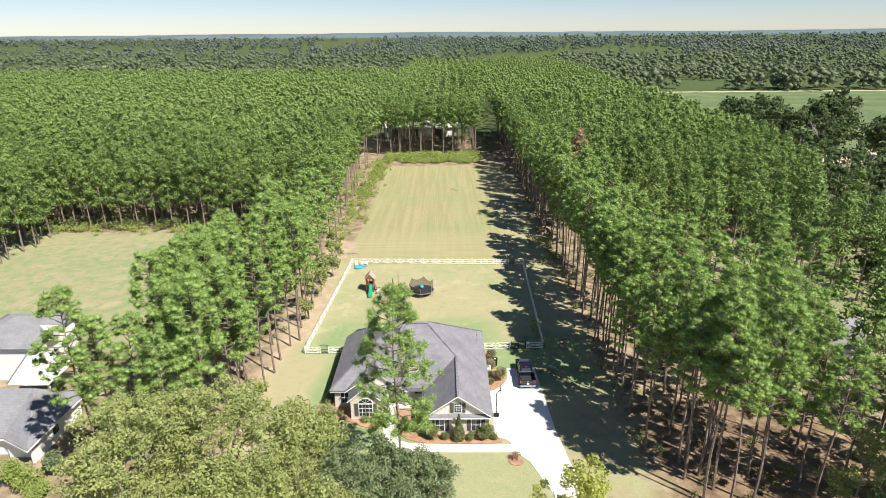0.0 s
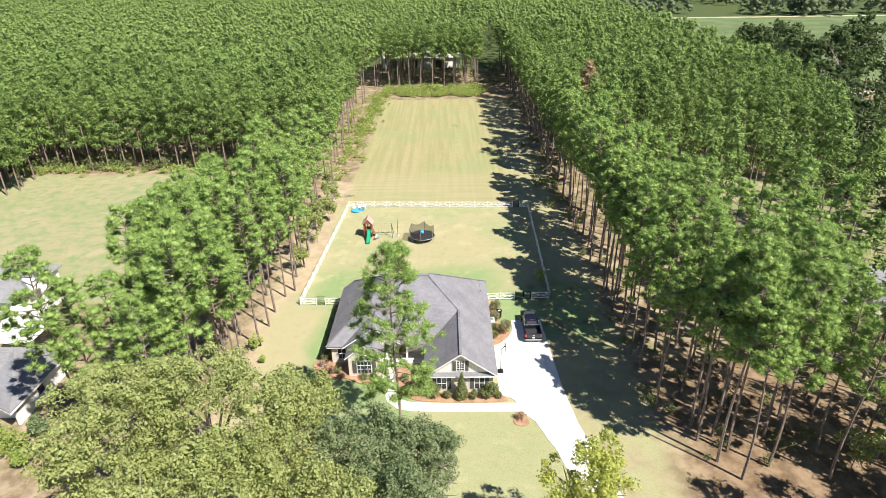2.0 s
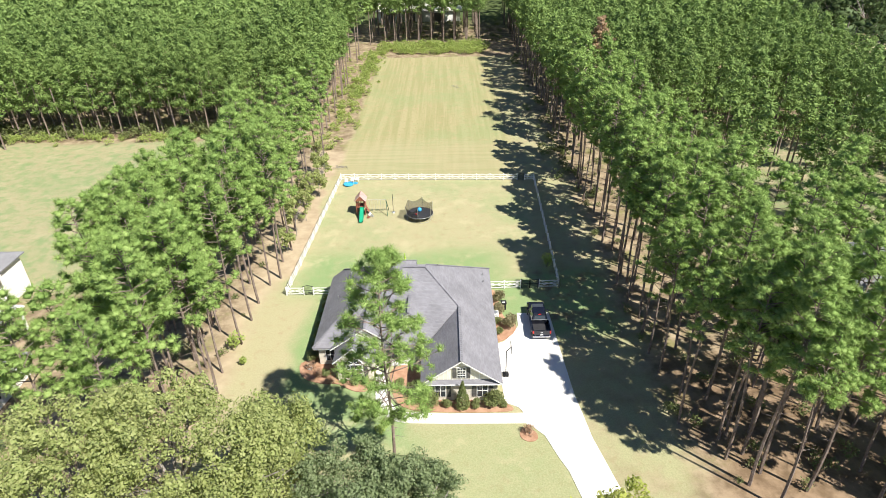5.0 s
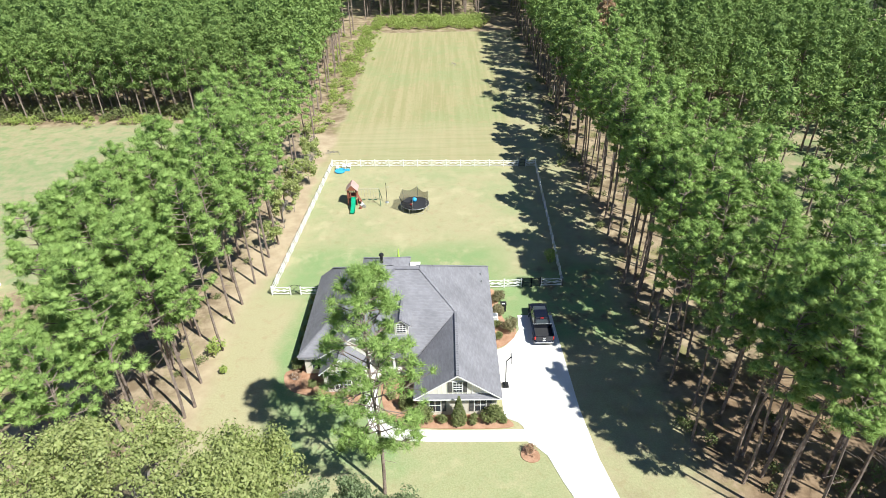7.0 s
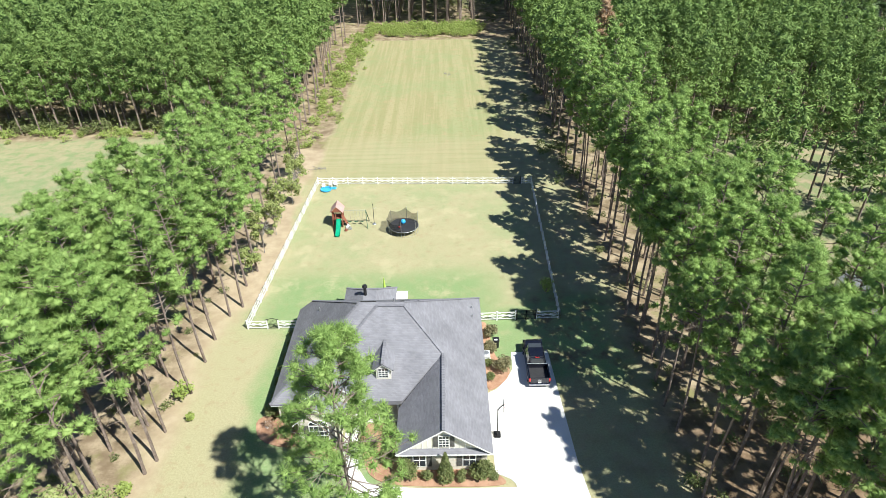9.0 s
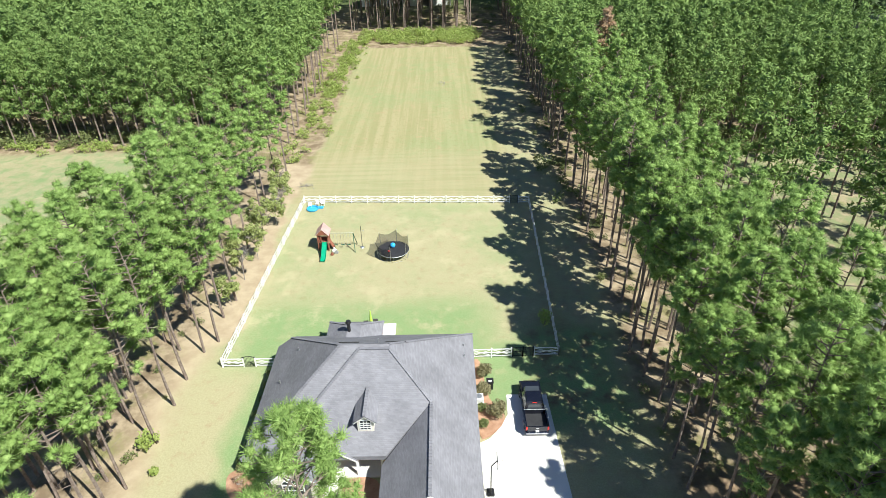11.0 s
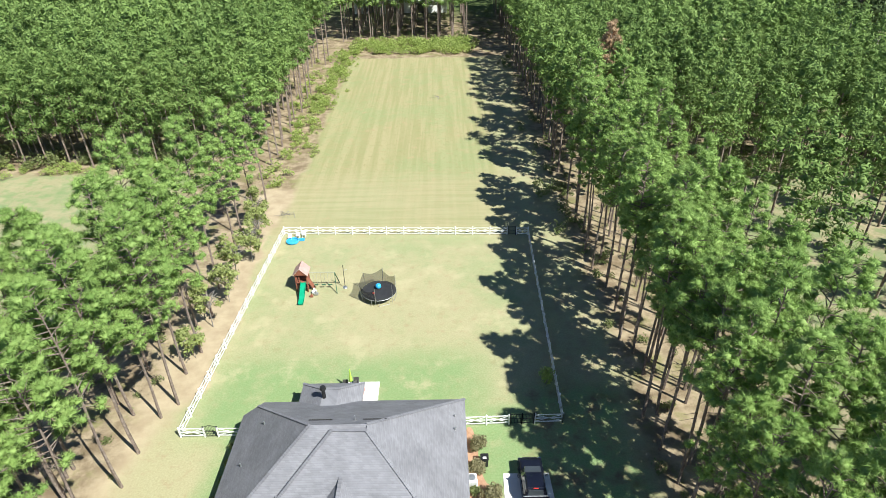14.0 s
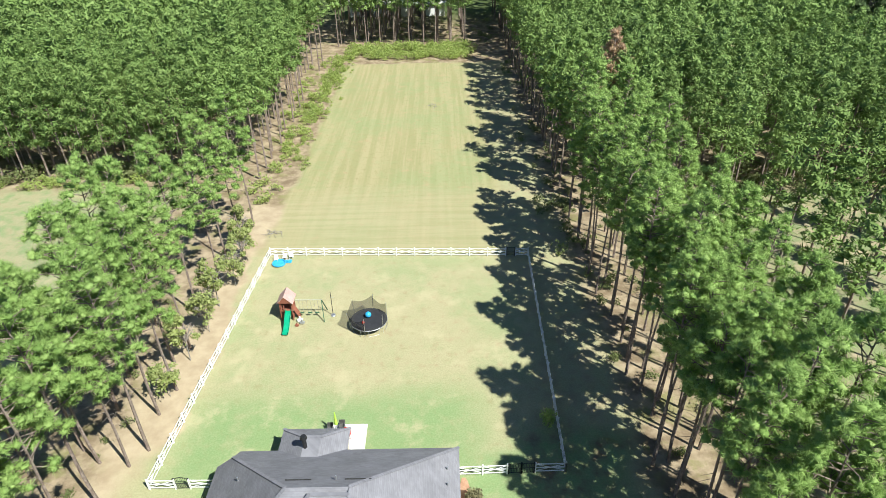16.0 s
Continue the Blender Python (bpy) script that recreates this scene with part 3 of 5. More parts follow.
for plan in ([(-16.0, 60.6), (-15.4, 57.8), (-13.0, 56.8), (-11.5, 57.0), (-9.5, 55.6), (-7.9, 55.7), (-7.7, 60.0), (-12.2, 60.2)],
             [(-6.3, 59.5), (-5.9, 55.6), (-4.6, 53.1), (0, 52.75), (5.0, 52.7), (6.4, 53.0), (5.2, 54.1), (4.4, 54.6), (-2.6, 54.6), (-2.8, 59.5)],
             [(5.0, 63.0), (6.2, 63.5), (7.4, 64.8), (7.7, 66.0), (7.2, 67.0), (6.2, 67.8), (5.9, 73.3), (4.9, 73.3)],
             [(6.7, 51.0), (7.9, 50.3), (8.0, 49.3), (7.0, 49.0), (6.2, 49.7)],
             [(-15.0, 59.8), (-13.7, 59.8), (-13.7, 72.3), (-14.7, 72.3)]):
    tagged(part("mulch_bed", slab([(p.x, p.y, 0.075) for p in outline([(x, y, 0) for x, y in plan])], 0.1), "mulch"), "reddish pine-straw planting bed beside the house", "planting bed", kind="structure")

# ---- the house ----
EAVE, PITCH = 2.6, 0.72
house = thing("house", (-4.5, 64, 0), "cream brick single-storey house with a grey shingle hip roof", "house")
wx0, wx1, wy0, wy1 = -13.6, 4.6, 59.8, 73.9


def wall(name, x0, x1, y0, y1, z1, material="brick", label=""):
    return part(name, box(x0, x1, y0, y1, -0.05, z1), material, house, label)


wall("wall", -13.6, -13.35, 59.8, 72.5, 2.5)
wall("wall", -12.3, 4.6, 73.65, 73.9, 2.5)
wall("wall", -12.55, -12.3, 72.5, 73.9, 2.5)
wall("wall", -13.6, -12.55, 72.25, 72.5, 2.5)
wall("wall", 4.35, 4.6, 54.35, 73.65, 2.5)
wall("wall", -13.35, -11.3, 59.8, 60.05, 2.5)
wall("wall", -7.8, -2.3, 61.6, 61.85, 2.9, "siding", "pale recessed porch wall")
wall("wall", -2.3, -2.05, 54.35, 61.6, 2.5)
wall("wall", -2.05, 4.35, 54.35, 54.6, 2.45)
wall("wall", -11.3, -7.8, 57.3, 57.55, 2.75)
wall("wall", -11.3, -11.05, 57.55, 60.0, 2.6)
wall("wall", -8.05, -7.8, 57.55, 61.6, 2.6)
ridge_y, ridge_z = 66.8, EAVE + PITCH * 7.45
R, F = (-6.6, ridge_y, ridge_z), (-2.4, ridge_y, ridge_z)
G, F2 = (-4.9, 66.2, EAVE + PITCH * 7.55), (-2.4, 66.2, EAVE + PITCH * 7.5)
D = (1.12, 62.55, EAVE + PITCH * 3.93)
T = 0.14
part("roof_slope", slab([(-14.05, 59.35, EAVE), (-14.05, 72.75, EAVE), (-12.6, 72.85, EAVE + 1.04), R], T), "shingle", house)
part("roof_slope", slab([(-12.6, 72.85, EAVE + 1.04), (-12.6, 74.25, EAVE), (5.05, 74.25, EAVE), F, R], T), "shingle", house)
part("roof_slope", slab([(5.05, 74.25, EAVE), (5.05, 53.85, EAVE), (1.12, 53.85, D[2]), D, F2, F], T), "shingle", house)
part("roof_slope", slab([(-14.05, 59.35, EAVE), R, F, (-2.4, 59.35, EAVE)], T), "shingle", house)
part("roof_slope", slab([G, F2, D, (-2.5, 59.2, 3.0), (-6.6, 59.2, 3.0), (-8.5, 62.4, 5.33)], 0.42), "shingle", house)
part("roof_slope", slab([(1.12, 53.85, D[2]), (-2.8, 53.85, EAVE), (-2.8, 58.7, EAVE), D], T), "shingle", house)


def gable(x, y0, y1, half, z_eave, z_top, wall_mat, over=0.35):
    """A front gable: two slopes back into the roof, its face and barge boards."""
    e = over * (z_top - z_eave) / half
    for s in (-1, 1):
        part("roof_slope", slab([(x, y0 - over, z_top), (x + s * (half + over), y0 - over, z_eave - e), (x + s * (half + over), y1 - (z_top - z_eave + e) / PITCH, z_eave - e), (x, y1, z_top)], 0.12), "shingle", house)
        part("barge_board", bar((x, y0 - over + 0.01, z_top - 0.1), (x + s * (half + over), y0 - over + 0.01, z_eave - e - 0.1), 0.05, 0.13), "white", house, "white barge board")
    fb = bmesh.new()
    vs = [fb.verts.new(p) for y in (y0, y0 + 0.15) for p in ((x - half, y, z_eave - 0.12), (x + half, y, z_eave - 0.12), (x, y, z_top - 0.14))]
    for f in ((0, 1, 2), (5, 4, 3), (0, 3, 4, 1), (1, 4, 5, 2), (2, 5, 3, 0)):
        fb.faces.new([vs[i] for i in f])
    part("gable_wall", fb, wall_mat, house)


gable(-8.5, 59.35, 63.05, 3.4, 2.85, 5.3, "siding", 0.3)
gable(-9.55, 57.3, 61.9, 1.75, 2.95, 4.5, "brick", 0.35)
# garage gable: board and batten above a skirt roof
for s in (-1, 1):
    part("barge_board", bar((1.12, 53.86, D[2] - 0.11), (1.12 + s * 3.9, 53.86, EAVE - 0.09), 0.05, 0.12), "white", house, "white barge board")
gb = bmesh.new()
vs = [gb.verts.new(p) for y in (54.3, 54.45) for p in ((-2.2, y, 2.45), (4.45, y, 2.45), (4.45, y, 2.8), (1.12, y, D[2] - 0.16), (-2.2, y, 2.8))]
for f in ((0, 1, 2, 3, 4), (9, 8, 7, 6, 5), (0, 5, 6, 1), (1, 6, 7, 2), (2, 7, 8, 3), (3, 8, 9, 4), (4, 9, 5, 0)):
    gb.faces.new([vs[i] for i in f])
part("gable_wall", gb, "siding", house, "board and batten gable")
for i in range(15):
    x = -1.9 + i * 0.43
    top = D[2] - 0.2 - PITCH * abs(x - 1.12)
    if top > 2.7:
        part("batten", box(x - 0.025, x + 0.025, 54.26, 54.3, 2.6, top), "white", house)
part("skirt_roof", slab([(-2.7, 53.9, 2.5), (4.95, 53.9, 2.5), (4.8, 54.28, 2.8), (-2.55, 54.28, 2.8)], 0.08), "shingle", house)
part("fascia", box(-2.7, 4.95, 53.87, 53.9, 2.38, 2.49), "white", house)
for x0, x1, y in ((-14.05, -11.3, 59.3), (-6.0, -2.8, 59.3)):
    part("fascia", box(x0, x1, y + 0.08, y + 0.12, 2.34, 2.46), "white", house)
part("fascia", box(-14.02, -13.98, 59.4, 72.7, 2.34, 2.46), "white", house)
part("fascia", box(4.98, 5.02, 53.9, 74.2, 2.34, 2.46), "white", house)
part("fascia", box(-12.5, 5.0, 74.18, 74.22, 2.34, 2.46), "white", house)
for x in (-7.2, -4.9, -2.9):
    part("porch_post", box(x - 0.1, x + 0.1, 59.6, 59.8, 0, 2.5, 0.015), "white", house)
part("porch_floor", box(-7.8, -2.3, 59.5, 61.6, -0.02, 0.12), "concrete", house)
part("front_door", box(-6.0, -5.0, 61.52, 61.62, 0.1, 2.15, 0.02), "redwood", house, "dark wooden front door")

# dormer
part("dormer_wall", box(-4.75, -3.45, 60.75, 63.2, 3.6, 5.45), "siding", house)
for s in (-1, 1):
    part("dormer_roof", slab([(-4.1, 60.45, 6.15), (-4.1 + s * 0.95, 60.45, 5.38), (-4.1 + s * 0.95, 63.3, 5.38), (-4.1, 64.4, 6.15)], 0.1), "shingle", house)
    part("barge_board", bar((-4.1, 60.47, 6.05), (-4.1 + s * 0.93, 60.47, 5.29), 0.04, 0.1), "white", house)
db = bmesh.new()
vs = [db.verts.new(p) for y in (60.75, 60.9) for p in ((-4.75, y, 5.4), (-3.45, y, 5.4), (-4.1, y, 6.02))]
for f in ((0, 1, 2), (5, 4, 3), (0, 3, 4, 1), (1, 4, 5, 2), (2, 5, 3, 0)):
    db.faces.new([vs[i] for i in f])
part("dormer_gable", db, "siding", house)

# rear wing with a low hip
wall("wall", -9.2, -8.95, 74.2, 76.2, 2.4)
wall("wall", -4.5, -4.25, 74.2, 76.2, 2.4)
wall("wall", -8.95, -4.5, 75.95, 76.2, 2.4)
P, Q = (-7.3, 74.6, 3.75), (-6.0, 74.6, 3.75)
part("roof_slope", slab([(-9.6, 76.55, 2.5), (-4.0, 76.55, 2.5), Q, P], 0.12), "shingle", house)
part("roof_slope", slab([(-9.6, 76.55, 2.5), P, (-7.3, 72.6, 3.75), (-9.6, 74.3, 2.5)], 0.12), "shingle", house)
part("roof_slope", slab([(-4.0, 76.55, 2.5), (-4.0, 74.3, 2.5), (-6.0, 72.6, 3.75), Q], 0.12), "shingle", house)
part("roof_slope", slab([P, Q, (-6.0, 72.6, 3.75), (-7.3, 72.6, 3.75)], 0.12), "shingle", house)


def ridge_caps(p0, p1):
    """Overlapping cap shingles along a hip or ridge."""
    p0, p1 = Vector(p0), Vector(p1)
    n = max(2, int((p1 - p0).length / 0.3))
    for i in range(n):
        a, b = p0.lerp(p1, i / n), p0.lerp(p1, (i + 1.12) / n)
        part("ridge_cap", bar(a + Vector((0, 0, 0.015)), b + Vector((0, 0, 0.045)), 0.26, 0.03), "shingle", house)


for a, b in ((F2, D), (D, (1.12, 53.85, D[2])), (R, (-14.05, 59.35, EAVE)), (R, (-12.6, 72.85, EAVE + 1.04)), (F, (5.05, 74.25, EAVE)), (P, Q), (P, (-9.6, 76.55, 2.5)), (Q, (-4.0, 76.55, 2.5)),
             ((-4.1, 60.45, 6.15), (-4.1, 64.0, 6.15)), ((-8.5, 59.05, 5.3), (-8.5, 62.8, 5.3)), ((-8.5, 62.4, 5.33), G), (G, F2), ((-9.55, 57.0, 4.5), (-9.55, 61.5, 4.5))):
    ridge_caps(a, b)


def sash_window(x, y, z, w, h, parent, across=2, down=2):
    """A white double-hung window facing south, centred on x, its sill at z."""
    fr = box(x - w / 2 - 0.07, x + w / 2 + 0.07, y - 0.05, y, z - 0.07, z + h + 0.07)
    win = part("window", fr, "white", parent)
    part("pane", box(x - w / 2, x + w / 2, y - 0.062, y - 0.052, z, z + h), "glass", win, "dark window glass")
    for i in range(1, across):
        part("glazing_bar", box(x - w / 2 + w * i / across - 0.02, x - w / 2 + w * i / across + 0.02, y - 0.085, y - 0.064, z, z + h), "white", win)
    for i in range(1, down):
        zz = z + h * i / down
        part("glazing_bar", box(x - w / 2, x + w / 2, y - 0.09, y - 0.066, zz - 0.025, zz + 0.025), "white", win)
    return win


def shutter(x, y, z, w, h):
    sh = box(x - w / 2, x + w / 2, y - 0.05, y, z, z + h)
    for i in range(8):
        box(x - w / 2 + 0.05, x + w / 2 - 0.05, y - 0.065, y - 0.05, z + 0.06 + i * (h - 0.1) / 8, z + 0.02 + (i + 0.7) * (h - 0.1) / 8, bm=sh)
    part("shutter", sh, "shutter", house, "dark louvred shutter")


sash_window(1.12, 54.26, 3.1, 0.75, 1.15, house, 3, 4)
shutter(0.45, 54.26, 3.05, 0.36, 1.2), shutter(1.79, 54.26, 3.05, 0.36, 1.2)
for x in (-0.9, 3.15):
    sash_window(x, 54.35, 0.6, 0.95, 1.5, house, 2, 2)
    shutter(x - 0.8, 54.35, 0.55, 0.4, 1.6), shutter(x + 0.8, 54.35, 0.55, 0.4, 1.6)
sash_window(-4.1, 60.72, 4.45, 0.8, 0.95, house, 3, 4)
sash_window(-9.95, 57.3, 0.55, 0.72, 1.55, house, 2, 3)
sash_window(-9.15, 57.3, 0.55, 0.72, 1.55, house, 2, 3)
ab = bmesh.new()
arc = [(-9.55 + 0.83 * math.cos(a), 2.3 + 0.62 * math.sin(a)) for a in np.linspace(0, math.pi, 13)]
f0 = [ab.verts.new((x, 57.24, z)) for x, z in arc]
f1 = [ab.verts.new((x, 57.3, z)) for x, z in arc]
ab.faces.new(f0), ab.faces.new(f1[::-1])
for i in range(13):
    ab.faces.new((f0[i], f1[i], f1[(i + 1) % 13], f0[(i + 1) % 13]))
arch = part("arched_window", ab, "glass", house, "dark fan-shaped window glass")
for i in range(12):
    (x0, z0), (x1, z1) = arc[i], arc[i + 1]
    part("frame", bar((x0, 57.23, z0), (x1, 57.23, z1), 0.06, 0.07), "white", arch)
for a in (45, 90, 135):
    part("glazing_bar", bar((-9.55, 57.225, 2.3), (-9.55 + 0.8 * math.cos(radians(a)), 57.225, 2.3 + 0.6 * math.sin(radians(a))), 0.03, 0.035), "white", arch)
shutter(-10.65, 57.3, 0.5, 0.42, 1.7), shutter(-8.45, 57.3, 0.5, 0.42, 1.7)
sash_window(-12.4, 59.8, 0.7, 0.9, 1.4, house, 2, 2)
sash_window(-3.6, 61.6, 0.7, 0.9, 1.5, house, 2, 2)
# roof fittings
for x, y, z in ((4.1, 71.6, 3.3), (4.1, 70.2, 3.3), (-12.3, 66.5, 3.9), (-11.2, 69.9, 4.7), (-3.5, 68.0, 7.2)):
    part("vent_pipe", rod((x, y, z - 0.25), (x, y, z + 0.32), 0.055, n=8), "galv", house, "grey roof vent pipe")
for x0, x1 in ((-7.0, -5.2), (-2.9, -1.1)):
    part("roof_vent", box(x0, x1, 68.0, 68.06, 7.1, 7.17, 0.01), "dark", house, "low dark attic vent")
part("chimney_flue", rod((-7.1, 73.6, 3.3), (-7.1, 73.6, 4.75), 0.17, n=12), "black", house, "black stove chimney")
part("chimney_cap", rod((-7.1, 73.6, 4.78), (-7.1, 73.6, 5.0), 0.3, 0.22, 12), "black", house, "black chimney cap")

# ---- paddock fence ----
FW, FH = 2.4, 1.15


def fence(name, p0, p1, first_post=True):
    """White crossbuck panels between square posts."""
    p0, p1 = Vector((*p0, 0)), Vector((*p1, 0))
    fe = thing(name, p0, "white vinyl crossbuck fence round the back yard", "fence", "yard fence")
    n = max(1, round((p1 - p0).length / FW))
    d = (p1 - p0) / n
    ang = math.atan2(d.y, d.x)
    for i in range(n + 1):
        if i or first_post:
            q = p0 + d * i
            post = part("post", box(q.x - 0.065, q.x + 0.065, q.y - 0.065, q.y + 0.065, -0.05, FH + 0.06, 0.012), "vinyl", fe)
            part("post_cap", rod((q.x, q.y, FH + 0.06), (q.x, q.y, FH + 0.12), 0.11, 0.02, 4), "vinyl", post)
    z = Vector((0, 0, 1))
    for i in range(n):
        a, b = p0 + d * i, p0 + d * (i + 1)
        for h in (0.2, 0.62, 1.05):
            part("rail", bar(a + z * h, b + z * h, 0.035, 0.1), "vinyl", fe)
        part("brace", bar(a + z * 0.24, b + z * 1.02, 0.025, 0.06), "vinyl", fe)
        part("brace", bar(a + z * 1.02, b + z * 0.24, 0.025, 0.06), "vinyl", fe)
    return fe


SW, NW, NE, SE = (-20.05, 72.75), (-18.35, 107.7), (14.9, 106.6), (13.8, 73.75)
fence("fence", SW, NW), fence("fence", NW, (12.1, 106.7), False), fence("fence", (13.35, 106.65), NE), fence("fence", NE, SE, False)
fence("fence", (11.3, 73.72), SE), fence("fence", (4.95, 73.55), (9.0, 73.65)), fence("fence", SW, (-17.9, 72.75), False), fence("fence", (-16.7, 72.75), (-14.0, 72.7))


def iron_gate(p0, p1, height, arched):
    p0, p1 = Vector((*p0, 0)), Vector((*p1, 0))
    g = thing("yard_gate", p0, "closed black metal gate in the white fence", "gate", "yard gates")
    n = max(6, int((p1 - p0).length / 0.12))
    top = lambda s: height + (0.22 * math.sin(math.pi * s) if arched else 0.0)
    for s in (0.0, 1.0):
        q = p0.lerp(p1, s)
        part("gate_post", box(q.x - 0.06, q.x + 0.06, q.y - 0.06, q.y + 0.06, -0.05, height + 0.1), "black", g)
    for i in range(1, n):
        q = p0.lerp(p1, i / n)
        part("gate_bar", rod((q.x, q.y, 0.1), (q.x, q.y, top(i / n)), 0.014 if arched else 0.022, n=5), "black", g)
    for i in range(n):
        a, b = p0.lerp(p1, i / n), p0.lerp(p1, (i + 1) / n)
        part("gate_rail", bar(a + Vector((0, 0, top(i / n))), b + Vector((0, 0, top((i + 1) / n))), 0.03, 0.05), "black", g)
    for h in (0.12, height * 0.55):
        part("gate_rail", bar(p0 + Vector((0, 0, h)), p1 + Vector((0, 0, h)), 0.03, 0.05), "black", g)
    return g


iron_gate((-17.9, 72.75), (-16.7, 72.75), 1.2, True)
iron_gate((9.1, 73.65), (10.15, 73.68), 1.2, False)
iron_gate((10.15, 73.68), (11.2, 73.7), 1.2, False)
iron_gate((12.2, 106.7), (13.25, 106.65), 1.25, False)


# ---- woods ----
rng = np.random.default_rng(7)
PINES = []
for i in range(12):
    h = 18.4 + 3.0 * rng.random()
    wide = i < 6
    segs, spots, size = tall_pine(rng, h, h * (rng.uniform(0.4, 0.5) if wide else rng.uniform(0.52, 0.64)), rng.uniform(2.6, 3.1) if wide else rng.uniform(1.8, 2.4), 46 if wide else 40, 0.57 if wide else 0.52)
    PINES.append((tri_mesh("trunk", *cones(segs, 5), "bark"), tri_mesh("crown", *sprays(rng, spots, size, 64 if wide else 56, core=0.42), "needles", True)))


def pine(x, y, kind, scale, turn, label, group="plantation pines"):
    trunk_me, crown_me = PINES[kind]
    t = thing("pine_tree", (x, y, 0), label, "tree", group)
    t.rotation_euler, t.scale = (0, 0, turn), (scale, scale, scale)
    for nm, me in (("trunk", trunk_me), ("crown", crown_me)):
        o = new(nm, me)
        o.parent = t
    return t


def in_rows(rng, x0, x1, y0, y1, step, jitter=0.7):
    for x in np.arange(x0, x1, step):
        for y in np.arange(y0, y1, step):
            yield x + rng.normal(0, jitter * 0.45), y + rng.normal(0, jitter)


west = "tall bare-trunked pine with green crown beside the fenced yard"
east = "tall bare-trunked pine with green crown in shaded woods"


EAST_BIG = ((26.9, 70.2), (29.3, 67.9), (21.2, 61.0), (24.4, 61.6), (27.2, 62.6), (22.6, 74.6), (30.0, 55.8), (28.6, 52.0), (27.4, 58.6), (26.2, 45.4), (30.6, 47.4), (33.4, 50.2), (34.6, 45.6), (29.0, 43.6), (38.4, 64.0), (40.6, 68.2), (36.8, 59.6), (42.6, 63.6), (24.6, 66.0), (31.4, 63.4), (24.8, 54.0), (32.2, 59.5))


def one_pine(x, y, label):
    pine(x, y, rng.integers(6) + (0 if label == west or (x, y) in EAST_BIG else 6), rng.uniform(0.86, 1.06), rng.uniform(0, 6.28), label)


for x, y in ((-23.7, 54.3), (-23.2, 55.6), (-27.6, 56.7), (-26.7, 52.7), (-23.1, 67.8), (-23.1, 71.2), (-26.1, 65.8), (-23.6, 58.8), (-21.6, 76.7), (-22.3, 80.8), (-21.9, 83.9), (-22.6, 75.0), (-23.0, 63.5), (-24.5, 49.5), (-34.2, 46.2), (-31.7, 45.3), (-29.6, 47.6), (-30.2, 55.9), (-31.6, 60.2), (-27.4, 61.4), (-30.9, 65.2), (-29.3, 59.0), (-27.8, 69.6), (-31.7, 70.0), (-25.6, 59.6), (-28.4, 52.6), (-25.4, 75.5), (-27.6, 64.8)):
    one_pine(x, y, west)
for x, y in ((21.2, 51.1), (21.2, 63.9), (23.7, 46.9), (27.0, 49.9), (21.6, 70.5), (22.7, 82.9), (22.4, 89.7), (24.8, 44.3), (22.6, 72.4), (22.4, 86.7), (24.2, 49.2), (21.4, 58.0), (22.3, 76.5), (21.9, 67.3), (22.5, 94.0), (21.9, 98.2), (22.4, 54.8), (22.8, 79.6), (21.8, 84.8), (23.3, 91.9), (21.5, 101.6), (23.2, 96.1), (23.8, 81.3), (21.2, 74.2), (23.4, 69.0), (22.6, 104.8), (21.9, 109.5), (23.6, 85.6), (24.0, 77.6), (23.1, 100.0)) + EAST_BIG:
    one_pine(x, y, east)
for x, y in in_rows(rng, -35, -22.4, 47, 131, 3.9, 1.2):
    if rng.random() < 0.94 and x > -32.8 + max(0, y - 74) * 0.24 and (y > 54.5 or x > -28) and (x < -25.4 or y > 86):
        one_pine(x, y, west)
for x, y in in_rows(rng, 21.9, 40.0, 43, 124, 3.9, 1.2):
    if rng.random() < (0.6 if y < 62 else 0.86) and (x < 32.5 or y < 56) and (x > 24.0 or y > 100) and all(math.hypot(x - a, y - b) > 2.2 for a, b in EAST_BIG):
        one_pine(x, y, east)
lone = thing("pine_tree", (-4.85, 46.3, 0), "lone tall pine on the front lawn before the house", "tree")
segs, spots, size = tall_pine(rng, 21.4, 6.4, 4.2, 76, 0.6)
for nm, me in (("trunk", tri_mesh("trunk", *cones(segs, 8), "bark")), ("crown", tri_mesh("crown", *sprays(rng, spots, size, 90, 0.02, 0.34), "needles", True))):
    new(nm, me).parent = lone
# a browned dead pine among the others
segs, spots = pine_frame(rng, 21.0, 11.0, 2.5, 40)
dead = thing("pine_tree", (31.2, 136.5, 0), "dead pine with rust-brown needles among green pines", "tree")
for nm, me in (("trunk", tri_mesh("trunk", *cones(segs, 6), "bark")), ("crown", tri_mesh("crown", *sprays(rng, spots, rng.uniform(0.5, 0.8, len(spots)), 50, 0.05, 0.5), "rust_needles", True))):
    new(nm, me).parent = dead


